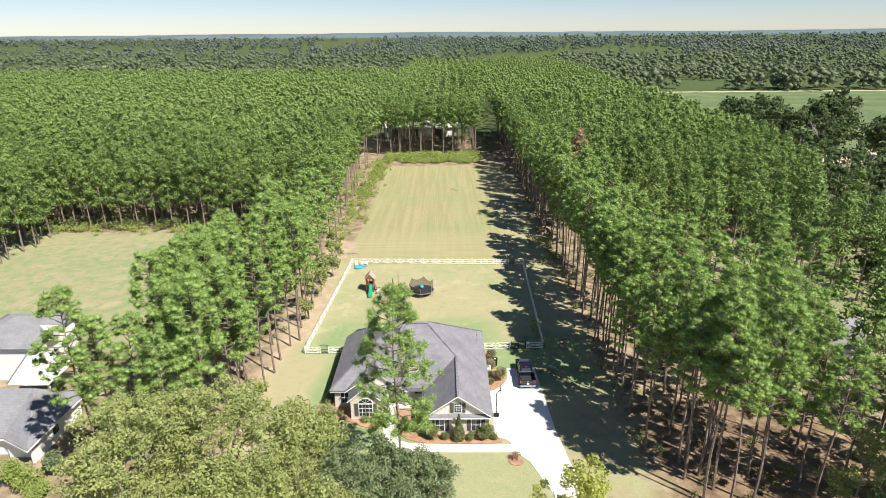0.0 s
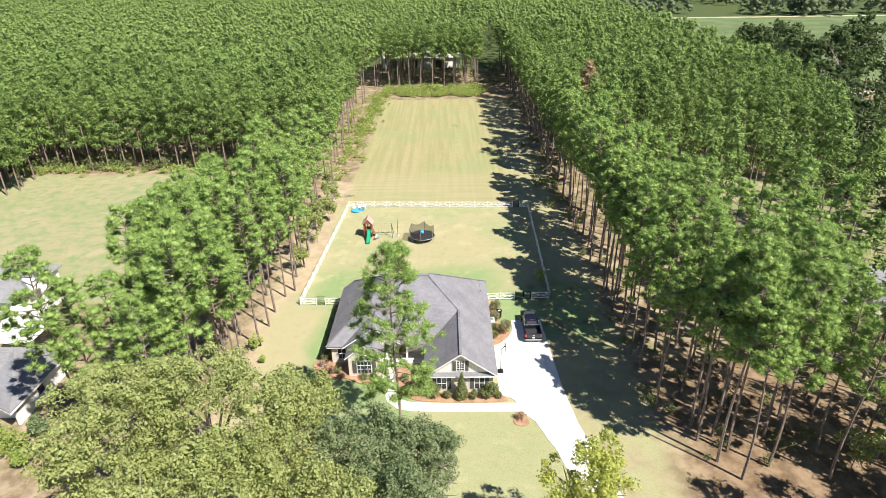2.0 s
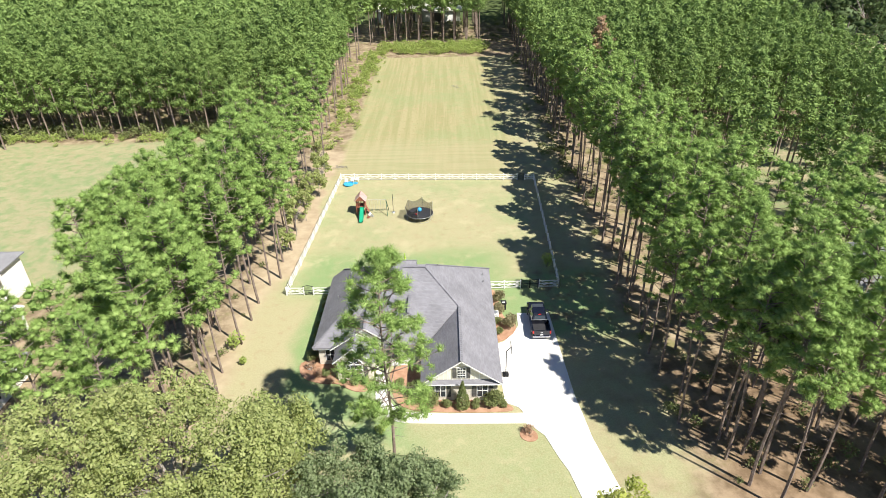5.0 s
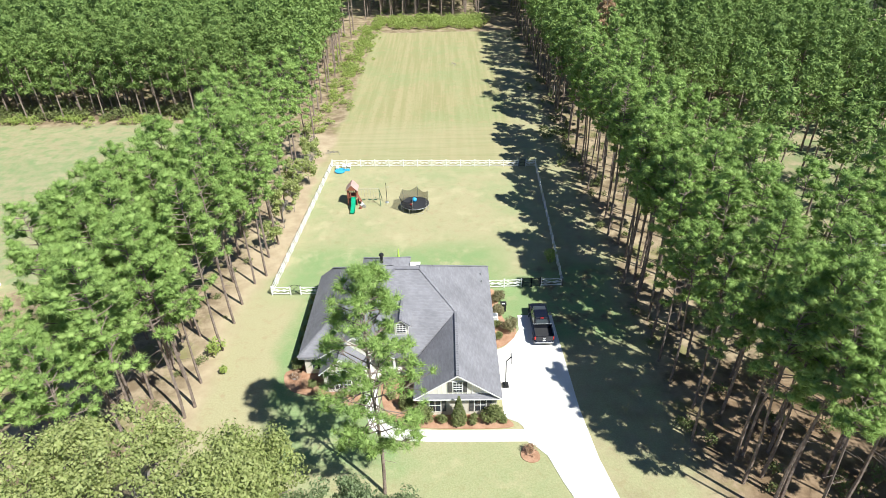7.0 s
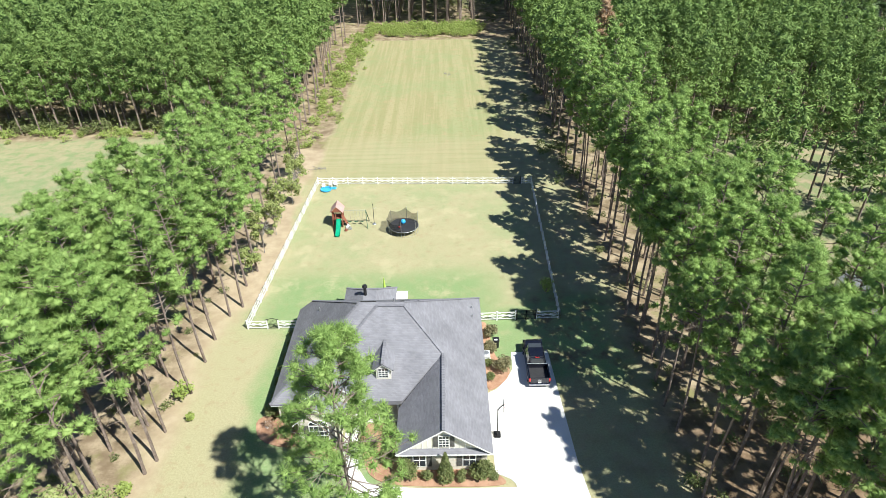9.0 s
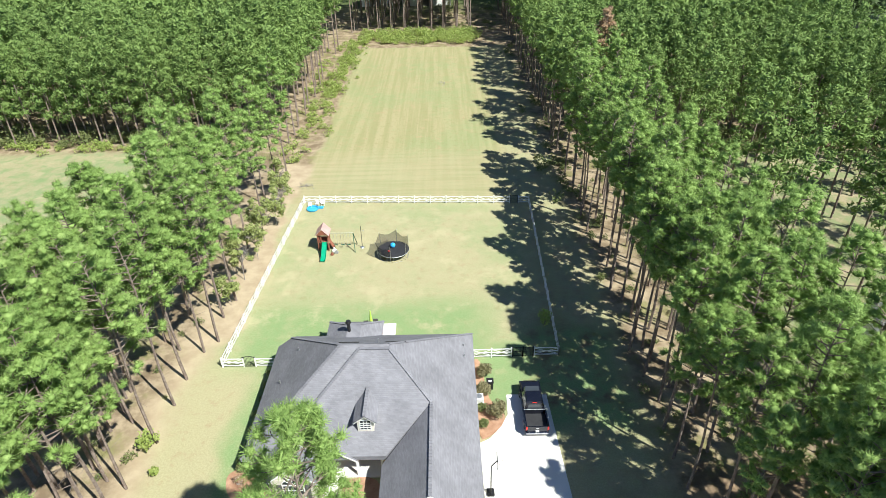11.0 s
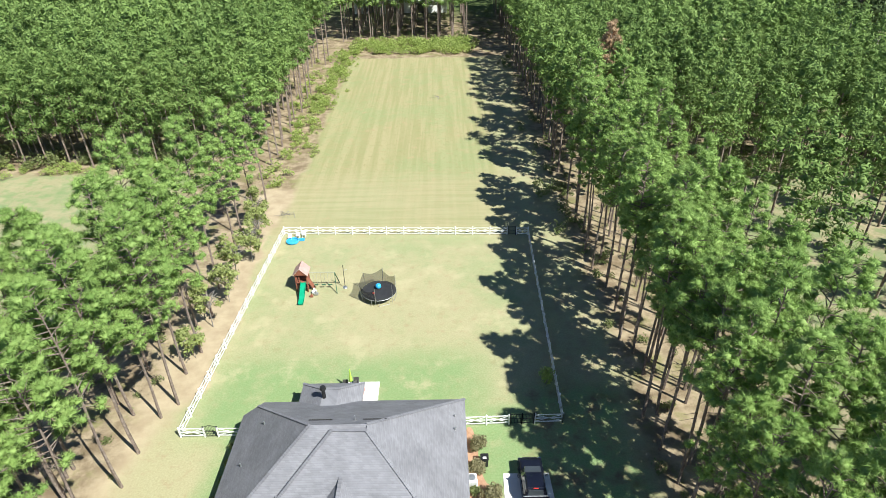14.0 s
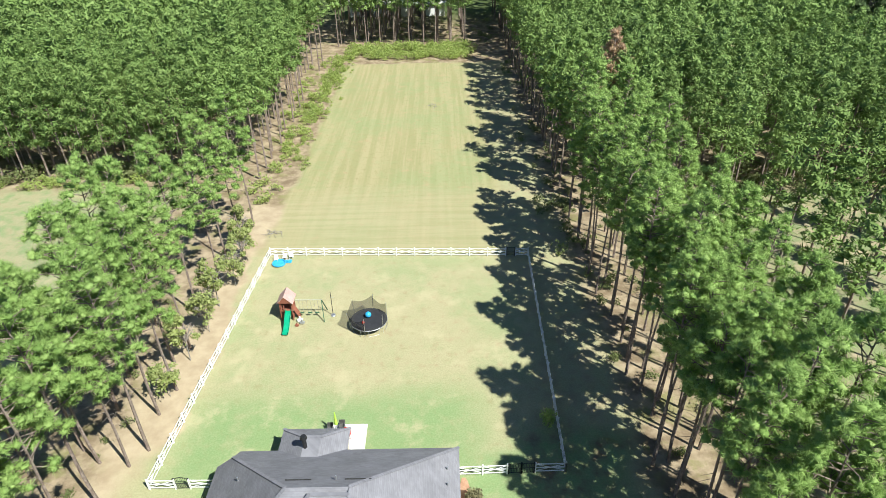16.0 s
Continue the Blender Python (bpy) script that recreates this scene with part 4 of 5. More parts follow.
def wood(name, places, crown_sets, material, label, category="woods", trunks=True, trunk_mat="bark"):
    """Far trees of one wood, joined."""
    V, F, TV, TF, o, to = [], [], [], [], 0, 0
    for x, y, s in places:
        cv, cf = crown_sets[rng.integers(len(crown_sets))]
        a = rng.uniform(0, 6.28)
        m = np.array([[math.cos(a), -math.sin(a), 0], [math.sin(a), math.cos(a), 0], [0, 0, 1]]) * s
        V.append(cv @ m.T + (x, y, 0)), F.append(cf + o)
        o += len(cv)
        if trunks:
            tv, tf = cones([((x, y, -0.1), (x + rng.normal(0, 0.15), y, 12 * s), 0.19 * s, 0.12 * s)], 4)
            TV.append(tv), TF.append(tf + to)
            to += len(tv)
    w = thing(name, (0, 0, 0), label, category, kind="stuff")
    ob = new("crowns", tri_mesh("crowns", np.concatenate(V), np.concatenate(F), material, True))
    ob.parent = w
    ob["kind"] = "stuff"
    if trunks:
        ob = new("trunks", tri_mesh("trunks", np.concatenate(TV), np.concatenate(TF), trunk_mat))
        ob.parent = w
        ob["kind"] = "stuff"
    return w


def crown_set(n, h, whorls, per, r0, r1, width, length, low, core):
    out = []
    for _ in range(n):
        _, spots = pine_frame(rng, h, h * low, 2.3, whorls)
        out.append(tufts(rng, spots, rng.uniform(r0, r1, len(spots)), per, width, length, core=core))
    return out


MID = crown_set(8, 20, 15, 12, 0.75, 1.2, 0.13, 0.75, 0.5, 0.42)
DEEP = crown_set(6, 20, 9, 9, 0.95, 1.45, 0.17, 0.8, 0.6, 0.42)
FAR = crown_set(8, 20, 6, 2, 0.8, 1.3, 0.16, 0.8, 0.62, 0.62)
seen = lambda x, y: abs(x - 1) < 0.77 * y + 12
near, far = [], []
for x, y in in_rows(rng, -170, -23, 131, 205, 3.8):
    if seen(x, y) and not (x > -26 and y > 170):
        near.append((x, y, rng.uniform(0.85, 1.05)))
for x, y in in_rows(rng, -130, -86, 84, 131, 3.5):
    if seen(x, y):
        near.append((x, y, rng.uniform(0.85, 1.05)))
for x, y in in_rows(rng, 22.5, 84, 126, 215, 3.9):
    if math.hypot(x - 31.2, y - 136.5) > 2.6 and not (abs(x - 29.5) < 3 and 129 < y < 136):
        near.append((x, y, rng.uniform(0.85, 1.05)))
for x, y in in_rows(rng, 45, 66, 30, 66, 5.2):
    near.append((x, y, rng.uniform(0.85, 1.05)))
# pines out of view, added so their shadows fall on the south-east ground
for x, y in in_rows(rng, 33, 66, 18, 44, 5.4, 1.4):
    if x > 0.8 * (y + 2.5) + 4:
        near.append((x, y, rng.uniform(0.85, 1.05)))
for x, y in in_rows(rng, 42, 80, 84, 122, 6.4, 2.2):
    near.append((x, y, rng.uniform(0.8, 1.0)))
for x, y in in_rows(rng, -24, 84, 217, 262, 3.9):
    if not (14 < x < 21) and not (-28 < x < 8 and y > 255):
        near.append((x, y, rng.uniform(0.85, 1.05)))
for x, y in in_rows(rng, -330, -24, 205, 425, 5.0, 0.9):
    if seen(x, y):
        far.append((x, y, rng.uniform(0.85, 1.08)))
for x, y in in_rows(rng, -24, 100, 272, 560, 5.0, 0.9):
    if x < 88 + (y - 262) * 0.06:
        far.append((x, y, rng.uniform(0.85, 1.08)))
for x, y in in_rows(rng, 22, 90, 215, 272, 4.0, 0.9):
    far.append((x, y, rng.uniform(0.85, 1.08)))
edge = [p for p in near if (p[0] < -36 and 120 < p[1] < 138) or (p[0] > 36 and 124 < p[1] < 132) or (p[0] < -80 and p[1] < 131)]
near = [p for p in near if p not in edge]
EDGE = crown_set(6, 18.5, 24, 18, 0.65, 1.1, 0.1, 0.7, 0.3, 0.42)
wood("pine_plantation_edge", edge, EDGE, "needles_far", "pines with low green branches at the plantation edge")
deep = [p for p in near if p[1] > 158 and not -40 < p[0] < 40]
near = [p for p in near if p not in deep]
wood("pine_plantation", deep, DEEP, "needles_far", "tops of a dense green pine plantation away from the field", trunks=False)
wood("pine_plantation", near, MID, "needles_far", "dense green pine plantation with bare trunks round the field")
wood("pine_plantation", far, FAR, "needles_far", "distant canopy of a dense green pine plantation", trunks=False)

# mixed woods out to the horizon
LUMP = []
for _ in range(6):
    p = rng.normal(size=(8, 3)) * (3.0, 3.0, 2.6) + (0, 0, 6.2)
    p[:2, 2] = 2.6
    LUMP.append(tufts(rng, p, rng.uniform(2.2, 3.4, 8), 8, 0.16, 0.6, core=0.78))
places = []
y = 430.0
while y < 3500:
    step = 10.5 * (1 + (y - 430) / 420)
    for x in np.arange(-0.8 * y - 40, 0.8 * y + 40, step * 1.25):
        xx, yy = x + rng.normal(0, step * 0.7), y + rng.normal(0, step * 0.6)
        gap = noise.noise(Vector((xx * 0.0035, yy * 0.0022, 3.3)))
        if gap > 0.2 or (-150 < xx < 100 and yy < 560) or (-530 < xx < -430 and 845 < yy < 895) or (xx > 95 and yy < 446):
            continue
        places.append((xx, yy, min(0.85 + (y - 430) / 2600, 1.7) * rng.uniform(0.6, 1.45)))
    y += step
for i in range(70):
    places.append((rng.uniform(90, 440), rng.uniform(447, 470), rng.uniform(0.9, 1.5)))
DARK = []
for _ in range(5):
    p = rng.normal(size=(16, 3)) * (2.4, 2.4, 3.0) + (0, 0, 7.5)
    DARK.append(tufts(rng, p, rng.uniform(1.4, 2.3, 16), 16, 0.14, 0.5, core=0.5))
shade = [(x, y, rng.uniform(0.75, 1.1)) for x, y in in_rows(rng, 76, 132, 58, 180, 6.8, 2.0)]
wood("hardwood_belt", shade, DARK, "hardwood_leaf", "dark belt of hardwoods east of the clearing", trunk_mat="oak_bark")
wood("mixed_wood", [p for p in places if p[1] < 1000], LUMP, "far_leaf", "mixed green woodland beyond the plantation", trunks=False)
# beyond 1000 m the crowns take the leaf colour with haze in it
wood("mixed_wood", [p for p in places if p[1] >= 1000], LUMP, "hazed_leaf", "woodland reaching to the horizon, distance haze in its leaf colour", trunks=False)

hills = bmesh.new()
crest = [(x, 30 + 9 * noise.noise(Vector((x * 0.0012, 1.7, 0))) + 5 * noise.noise(Vector((x * 0.006, 4.2, 0)))) for x in np.linspace(-4200, 4200, 141)]
rows = [[hills.verts.new((x, yy, -1 + (h + 1) * k)) for x, h in crest] for yy, k in ((4250, 0.0), (4420, 0.75), (4560, 1.0), (4800, 0.9))]
for r0, r1 in zip(rows, rows[1:]):
    for i in range(len(crest) - 1):
        hills.faces.new((r0[i], r0[i + 1], r1[i + 1], r1[i]))
tagged(part("backdrop", hills, "far_hill"), "wooded backdrop ridge along the horizon, haze put in its colour", "backdrop", kind="structure")


# ---- broadleaf trees ----
def broadleaf(name, place, top, spread, leaf_mat, label, n=9000, leaf=0.16, lumps=16, bark="oak_bark", depth=0.62, clumps=150, clump=0.7):
    t = thing(name, (*place, 0), label, "tree")
    rz = top * depth / 2
    boughs = unit(rng.normal(size=(lumps, 3)) + (0, 0, 0.25)) * rng.uniform(0.45, 0.72, (lumps, 1))
    pick = rng.integers(0, lumps, clumps)
    spots = boughs[pick] + unit(rng.normal(size=(clumps, 3)) + boughs[pick] * 0.7) * rng.uniform(0.2, 0.36, (clumps, 1))
    spots = spots * (spread, spread, rz) + (0, 0, top - rz)
    c = new("crown", tri_mesh("crown", *leaf_clumps(rng, spots, rng.uniform(0.6, 1.25, clumps) * clump, n // clumps, leaf), leaf_mat))
    c.parent = t
    g = min(1.0, top / 15)
    segs = [((0, 0, -0.1), (0.1, 0, top * 0.4), 0.3 * g * g, 0.22 * g * g)]
    for i in range(11):
        a, q = i * 2.4, rng.uniform(0.5, 0.9)
        mid = np.array([math.cos(a) * spread * 0.35, math.sin(a) * spread * 0.35, top * rng.uniform(0.5, 0.7)])
        segs.append(((0.1, 0, top * 0.38), mid, 0.15 * g, 0.08 * g))
        for j in range(3):
            segs.append((mid, mid + np.array([math.cos(a + j - 1), math.sin(a + j - 1), 0.55]) * spread * 0.5 * q, 0.07 * g, 0.02))
    w = new("trunk", tri_mesh("trunk", *cones(segs, 6), bark))
    w.parent = t
    return t


for x, y, top, r in ((-24.3, 34.6, 18.0, 5.6), (-19, 38.5, 17.4, 6.0), (-13.8, 37.0, 16.0, 4.5), (-12.4, 40.5, 14.0, 3.4), (-21, 28, 16.5, 6.0), (-15.5, 31, 15, 5.0), (-8.5, 32.0, 12.5, 4.0)):
    broadleaf("oak_tree", (x, y), top, r, "oak_leaf", "broad oak with dull green leaves and pale twigs", 23000, 0.11, 16, clumps=320, clump=0.68)
for x, y, top, r in ((-6.9, 37.0, 12.6, 4.2), (-2.4, 36.0, 11.8, 4.3), (-4.4, 33.4, 11.4, 4.0)):
    broadleaf("live_oak_tree", (x, y), top, r, "live_oak_leaf", "dense dark grey-green oak on the front lawn", 19000, 0.1, 14, clumps=260, clump=0.6)
broadleaf("sweetgum_tree", (9.4, 33.4), 13.6, 3.5, "yellow_leaf", "young tree with bright yellow-green leaves by the driveway", 8000, 0.125, 14, clumps=130, clump=0.58)
for x, y, top, r in ((128, 205, 20, 11), (140, 216, 22, 12), (119, 214, 17, 9), (151, 203, 16, 9), (112, 232, 18, 10), (124, 236, 19, 10), (104, 200, 15, 8)):
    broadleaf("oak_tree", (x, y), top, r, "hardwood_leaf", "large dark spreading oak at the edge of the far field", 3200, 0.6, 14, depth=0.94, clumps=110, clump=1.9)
for x, y, top, r in ((-22.0, 88, 6.5, 1.9), (-21.5, 92.5, 5.5, 1.7), (-21.8, 97, 7.0, 2.0), (-21.0, 101, 6.0, 1.8), (-21.2, 105.5, 5.5, 1.8), (-22.5, 110, 6.5, 2.0), (-22.2, 83, 4.5, 1.4)):
    broadleaf("young_hardwood", (x, y), top, r, "oak_leaf", "young grey-green hardwood beneath the pines by the fence", 1500, 0.15, 9, depth=0.75, clumps=40, clump=0.5)


for x, y, top, r in ((39.6, 44.5, 8.5, 2.6), (36.2, 43.0, 6.0, 1.9)):
    broadleaf("young_hardwood", (x, y), top, r, "oak_leaf", "thin young hardwood with pale twigs at the edge of the pines", 1900, 0.12, 9, depth=0.8, clumps=60, clump=0.55)


# ---- undergrowth ----
def thicket(name, places, sets, material, label):
    V, F, o = [], [], 0
    for x, y, s in places:
        cv, cf = sets[rng.integers(len(sets))]
        V.append(cv * s + (x, y, 0)), F.append(cf + o)
        o += len(cv)
    return tagged(new(name, tri_mesh(name, np.concatenate(V), np.concatenate(F), material)), label, "undergrowth", kind="stuff")


WEED = [leaves(rng, bush_points(rng, 130, 1.15, 1.15, 0.68, 7), 0.14) for _ in range(5)]
spots = [(rng.uniform(-22, 13), rng.uniform(202, 216), rng.uniform(0.6, 1.9)) for _ in range(230)]
spots += [(-23 + rng.normal(0, 1.0) + (y - 125) * 0.02, y, rng.uniform(0.6, 1.5)) for y in rng.uniform(122, 205, 80)]
spots += [(-20.8 + rng.normal(0, 1.7) - (205 - y) * 0.016, y, rng.uniform(0.35, 0.85)) for y in rng.uniform(135, 206, 150)]
spots += [(-26 + rng.normal(0, 1.5), y, rng.uniform(0.5, 1.3)) for y in rng.uniform(145, 205, 40)]
spots += [(rng.uniform(-95, -44), 130 + rng.normal(0, 1.2), rng.uniform(0.6, 1.4)) for _ in range(60)]
thicket("weed_hedge", spots, WEED, "weed_leaf", "tall yellow-green weeds at the edge of the field")
spots = [(rng.uniform(20.5, 40), rng.uniform(44, 122), rng.uniform(0.35, 1.0)) for _ in range(150)]
spots += [(rng.uniform(18, 24), rng.uniform(105, 200), rng.uniform(0.5, 1.3)) for _ in range(60)]
spots += [(rng.uniform(-38, -24), rng.uniform(50, 128), rng.uniform(0.3, 0.8)) for _ in range(60)]
spots += [(rng.uniform(44, 80), rng.uniform(120, 128), rng.uniform(0.8, 1.6)) for _ in range(40)]
thicket("brush", spots, WEED, "shrub_leaf", "scattered low brush under the pines")
spots = [(rng.uniform(-24, 20), rng.uniform(216, 262), rng.uniform(0.6, 1.2)) for _ in range(120)]
spots += [(rng.uniform(-100, -36), rng.uniform(130.5, 135), rng.uniform(0.8, 2.6)) for _ in range(80)]
spots += [(rng.uniform(36, 84), rng.uniform(125, 131), rng.uniform(0.8, 2.4)) for _ in range(60)]
thicket("brush", spots, WEED, "shrub_leaf", "low dark brush under the far pines")


# ---- garden shrubs ----
def shrub(x, y, r, h, label, material="shrub_leaf", n=1100, leaf=0.1, lumps=10, name="shrub"):
    t = thing(name, (x, y, 0.02), label, "shrub", "garden shrubs")
    p = bush_points(rng, n, r, r, h / 2, lumps, 0.6) + (0, 0, 0.04)
    new("foliage", tri_mesh("foliage", *leaves(rng, p, leaf), material)).parent = t
    new("stem", tri_mesh("stem", *cones([((0, 0, -0.05), (0.05, 0.02, h * 0.5), 0.06, 0.03), ((0, 0, 0.05), (-0.2 * r, 0.2 * r, h * 0.6), 0.04, 0.02), ((0, 0, 0.05), (0.3 * r, -0.1 * r, h * 0.55), 0.04, 0.02)], 5), "oak_bark")).parent = t
    return t


clipped = "rounded clipped green shrub in the pine-straw bed"
for x, y, r, h in ((-1.8, 53.75, 1.05, 1.9), (4.05, 53.65, 1.15, 2.1), (-3.6, 55.2, 0.9, 1.6)):
    shrub(x, y, r, h, clipped, n=1500)
for x, y, r, h in ((5.9, 70.9, 0.9, 1.5), (6.75, 65.9, 1.05, 1.7), (5.8, 68.7, 0.8, 1.2)):
    shrub(x, y, r, h, "rounded tan-green shrub beside the house wall", "tan_leaf", n=1500)
for x, y, r, h in ((-0.25, 53.5, 0.55, 0.95), (2.5, 53.4, 0.6, 1.1), (5.2, 53.5, 0.55, 0.8), (5.6, 64.6, 0.6, 0.9), (5.55, 66.6, 0.5, 0.8), (-12.7, 57.9, 0.6, 0.9), (-9.6, 56.7, 0.55, 0.8), (-8.6, 56.8, 0.45, 0.7), (-4.9, 56.5, 0.6, 0.9)):
    shrub(x, y, r, h, "small rounded green shrub in the pine-straw bed", n=700, leaf=0.08)
for y, r in ((60.6, 0.85), (62.3, 0.6), (64.0, 0.6), (65.8, 0.7), (67.6, 0.65), (69.3, 0.55), (71.2, 0.7)):
    shrub(-14.5, y, r, 1.2, "dark green shrub along the shaded side wall", n=700)
for x, y, r in ((-14.4, 58.9, 0.8), (-13.4, 58.1, 0.7), (7.2, 50.0, 0.75), (-12.0, 56.9, 0.6)):
    shrub(x, y, r, 0.95, "low reddish-brown shrub on pine straw", "dead_needles", 420, 0.07)
cy = thing("cypress_shrub", (1.2, 53.4, 0.02), "tall narrow green conical evergreen before the garage wall", "shrub", "garden shrubs")
q = rng.uniform(0, 1, 1700) ** 1.3
a = rng.uniform(0, 6.28, 1700)
rad = 0.68 * np.minimum(1, (1 - q) * 1.25 + 0.03) * np.minimum(1, q * 6 + 0.55) * rng.uniform(0.6, 1.05, 1700)
new("foliage", tri_mesh("foliage", *leaves(rng, np.stack([np.cos(a) * rad, np.sin(a) * rad, q * 3.3 + 0.08], 1), 0.1), "shrub_leaf")).parent = cy
new("stem", tri_mesh("stem", *cones([((0, 0, -0.05), (0, 0, 2.6), 0.07, 0.02)], 5), "oak_bark")).parent = cy
for x, y, h in ((-23.4, 62.8, 2.4), (-24.3, 52.3, 1.6), (13.0, 78.5, 2.2), (-21.8, 60.0, 1.0)):
    shrub(x, y, h * 0.5, h, "light green sapling beside the pines", "weed_leaf", 260, 0.16, 8, "sapling")
for x, y, r, h in ((-42.0, 46.2, 1.6, 3.2), (-40.2, 44.6, 1.4, 2.2), (-43.8, 46.4, 1.3, 3.6)):
    shrub(x, y, r, h, "bright green bush beside the white house", "weed_leaf", 900, 0.14)
shrub(-40.6, 48.2, 1.3, 2.8, "dark spiky evergreen bush beside the white house", "live_oak_leaf", 1300, 0.14)
shrub(-6.4, 50.3, 0.7, 1.1, "light green sapling on the front lawn", "weed_leaf", 240, 0.1, 8, "sapling")


# ---- pickup truck ----
def pickup(cx, cy):
    t = thing("pickup_truck", (cx, cy, 0.05), "glossy blue-black crew-cab pickup truck parked on the driveway", "truck")
    z = 0.05

    def shell(name, x, y0, y1, z0, z1, tx, ty0, ty1, mat, parent=t, label="", bevel=0.06):
        """A box whose top is drawn in by tx at the sides and ty0, ty1 at the ends."""
        b = box(cx - x, cx + x, cy + y0, cy + y1, z + z0, z + z1)
        for v in b.verts:
            if v.co.z > z + (z0 + z1) / 2:
                v.co.x += tx if v.co.x < cx else -tx
                v.co.y += ty0 if v.co.y < cy + (y0 + y1) / 2 else -ty1
        if bevel:
            bmesh.ops.bevel(b, geom=list(b.edges), offset=bevel, segments=3, affect="EDGES")
        return part(name, b, mat, parent, label)

    body = shell("body", 1.0, -0.85, 2.9, 0.42, 1.12, 0.06, 0.0, 0.1, "paint", bevel=0.09)
    shell("hood", 0.9, 1.35, 2.8, 1.1, 1.24, 0.12, 0.0, 0.35, "paint", body, bevel=0.05)
    shell("cab", 0.93, -0.95, 1.5, 1.1, 1.9, 0.2, 0.3, 0.75, "paint", t, bevel=0.09)
    shell("windscreen", 0.74, 0.72, 1.45, 1.17, 1.83, 0.12, 0.62, 0.02, "glass", t, "dark windscreen", 0.02)
    shell("rear_window", 0.66, -0.95, -0.8, 1.2, 1.72, 0.1, 0.2, -0.2, "glass", t, "dark rear window", 0.01)
    for s in (-1, 1):
        for y0, y1 in ((-0.62, 0.12), (0.2, 0.95)):
            w = box(cx + s * 0.86 - 0.03, cx + s * 0.86 + 0.03, cy + y0, cy + y1, z + 1.22, z + 1.68)
            for v in w.verts:
                if v.co.z > z + 1.4:
                    v.co.x -= s * 0.1
                    if y1 > 0.5 and v.co.y > cy + 0.6:
                        v.co.y -= 0.4
            part("side_window", w, "glass", t)
        m = part("mirror", box(cx + s * 1.12 - 0.11, cx + s * 1.12 + 0.11, cy + 0.92, cy + 1.02, z + 1.12, z + 1.36, 0.03), "black", t)
        part("mirror_glass", box(cx + s * 1.12 - 0.08, cx + s * 1.12 + 0.08, cy + 0.912, cy + 0.919, z + 1.15, z + 1.33), "chrome", m)
        shell_side = box(cx + s * 0.96 - 0.06, cx + s * 0.96 + 0.06, cy - 2.85, cy - 0.84, z + 0.5, z + 1.32, 0.05)
        part("bed_side", shell_side, "paint", t)
        part("tail_light", box(cx + s * 0.93 - 0.08, cx + s * 0.93 + 0.08, cy - 2.9, cy - 2.8, z + 0.85, z + 1.22, 0.02), "red", t, "red tail light")
        part("headlight", box(cx + s * 0.8 - 0.16, cx + s * 0.8 + 0.16, cy + 2.82, cy + 2.9, z + 0.8, z + 1.02, 0.02), "chrome", t, "clear headlight")
        for y in (-1.85, 1.9):
            ty = part("wheel", rod((cx + s * 0.78, cy + y, z + 0.4), (cx + s * 1.03, cy + y, z + 0.4), 0.4, n=20), "tyre", t)
            part("rim", rod((cx + s * 1.025, cy + y, z + 0.4), (cx + s * 1.045, cy + y, z + 0.4), 0.26, 0.2, 14), "chrome", ty)
    part("bed_floor", box(cx - 0.9, cx + 0.9, cy - 2.8, cy - 0.85, z + 0.55, z + 0.78), "mat_black", t, "black bed liner")
    part("bed_front", box(cx - 0.95, cx + 0.95, cy - 0.95, cy - 0.87, z + 0.6, z + 1.3, 0.02), "paint", t)
    part("bed_rail", box(cx - 0.98, cx + 0.98, cy - 1.0, cy - 0.92, z + 1.3, z + 1.36, 0.02), "galv", t)
    tg = part("tailgate", box(cx - 0.88, cx + 0.88, cy - 2.88, cy - 2.8, z + 0.6, z + 1.3, 0.03), "paint", t)
    part("number_plate", box(cx - 0.15, cx + 0.15, cy - 2.905, cy - 2.885, z + 0.68, z + 0.83), "white", tg)
    part("gate_badge", box(cx - 0.14, cx + 0.14, cy - 2.9, cy - 2.883, z + 1.0, z + 1.1, 0.01), "chrome", tg)
    part("rear_bumper", box(cx - 0.98, cx + 0.98, cy - 3.0, cy - 2.84, z + 0.42, z + 0.62, 0.04), "chrome", t, "chrome rear bumper")
    part("front_bumper", box(cx - 0.98, cx + 0.98, cy + 2.84, cy + 2.98, z + 0.4, z + 0.66, 0.05), "chrome", t, "chrome front bumper")
    part("grille", box(cx - 0.6, cx + 0.6, cy + 2.83, cy + 2.92, z + 0.72, z + 1.05, 0.02), "black", t)
    part("roof_light", box(cx - 0.2, cx + 0.2, cy - 0.72, cy - 0.64, z + 1.86, z + 1.92, 0.02), "red", t, "red high brake light")
    return t


pickup(10.18, 66.25)

# ---- playground set ----
M["weathered"] = plain("weathered_timber", (0.36, 0.35, 0.25), (0.48, 0.47, 0.36), 3.0, 0.8)
ps = thing("playset", (-13.3, 94.9, 0), "red-brown wooden play tower with green slide and swings", "playset")
px, py = -13.3, 94.9
for sx in (-0.65, 0.65):
    for sy in (-0.65, 0.65):
        part("tower_post", box(px + sx - 0.05, px + sx + 0.05, py + sy - 0.05, py + sy + 0.05, -0.05, 2.5, 0.008), "redwood", ps)
deck = part("deck", box(px - 0.72, px + 0.72, py - 0.72, py + 0.72, 1.3, 1.37), "redwood", ps)
for i in range(9):
    part("plank", box(px - 0.7 + i * 0.156, px - 0.56 + i * 0.156, py - 0.73, py + 0.73, 1.374, 1.4), "redwood", deck)
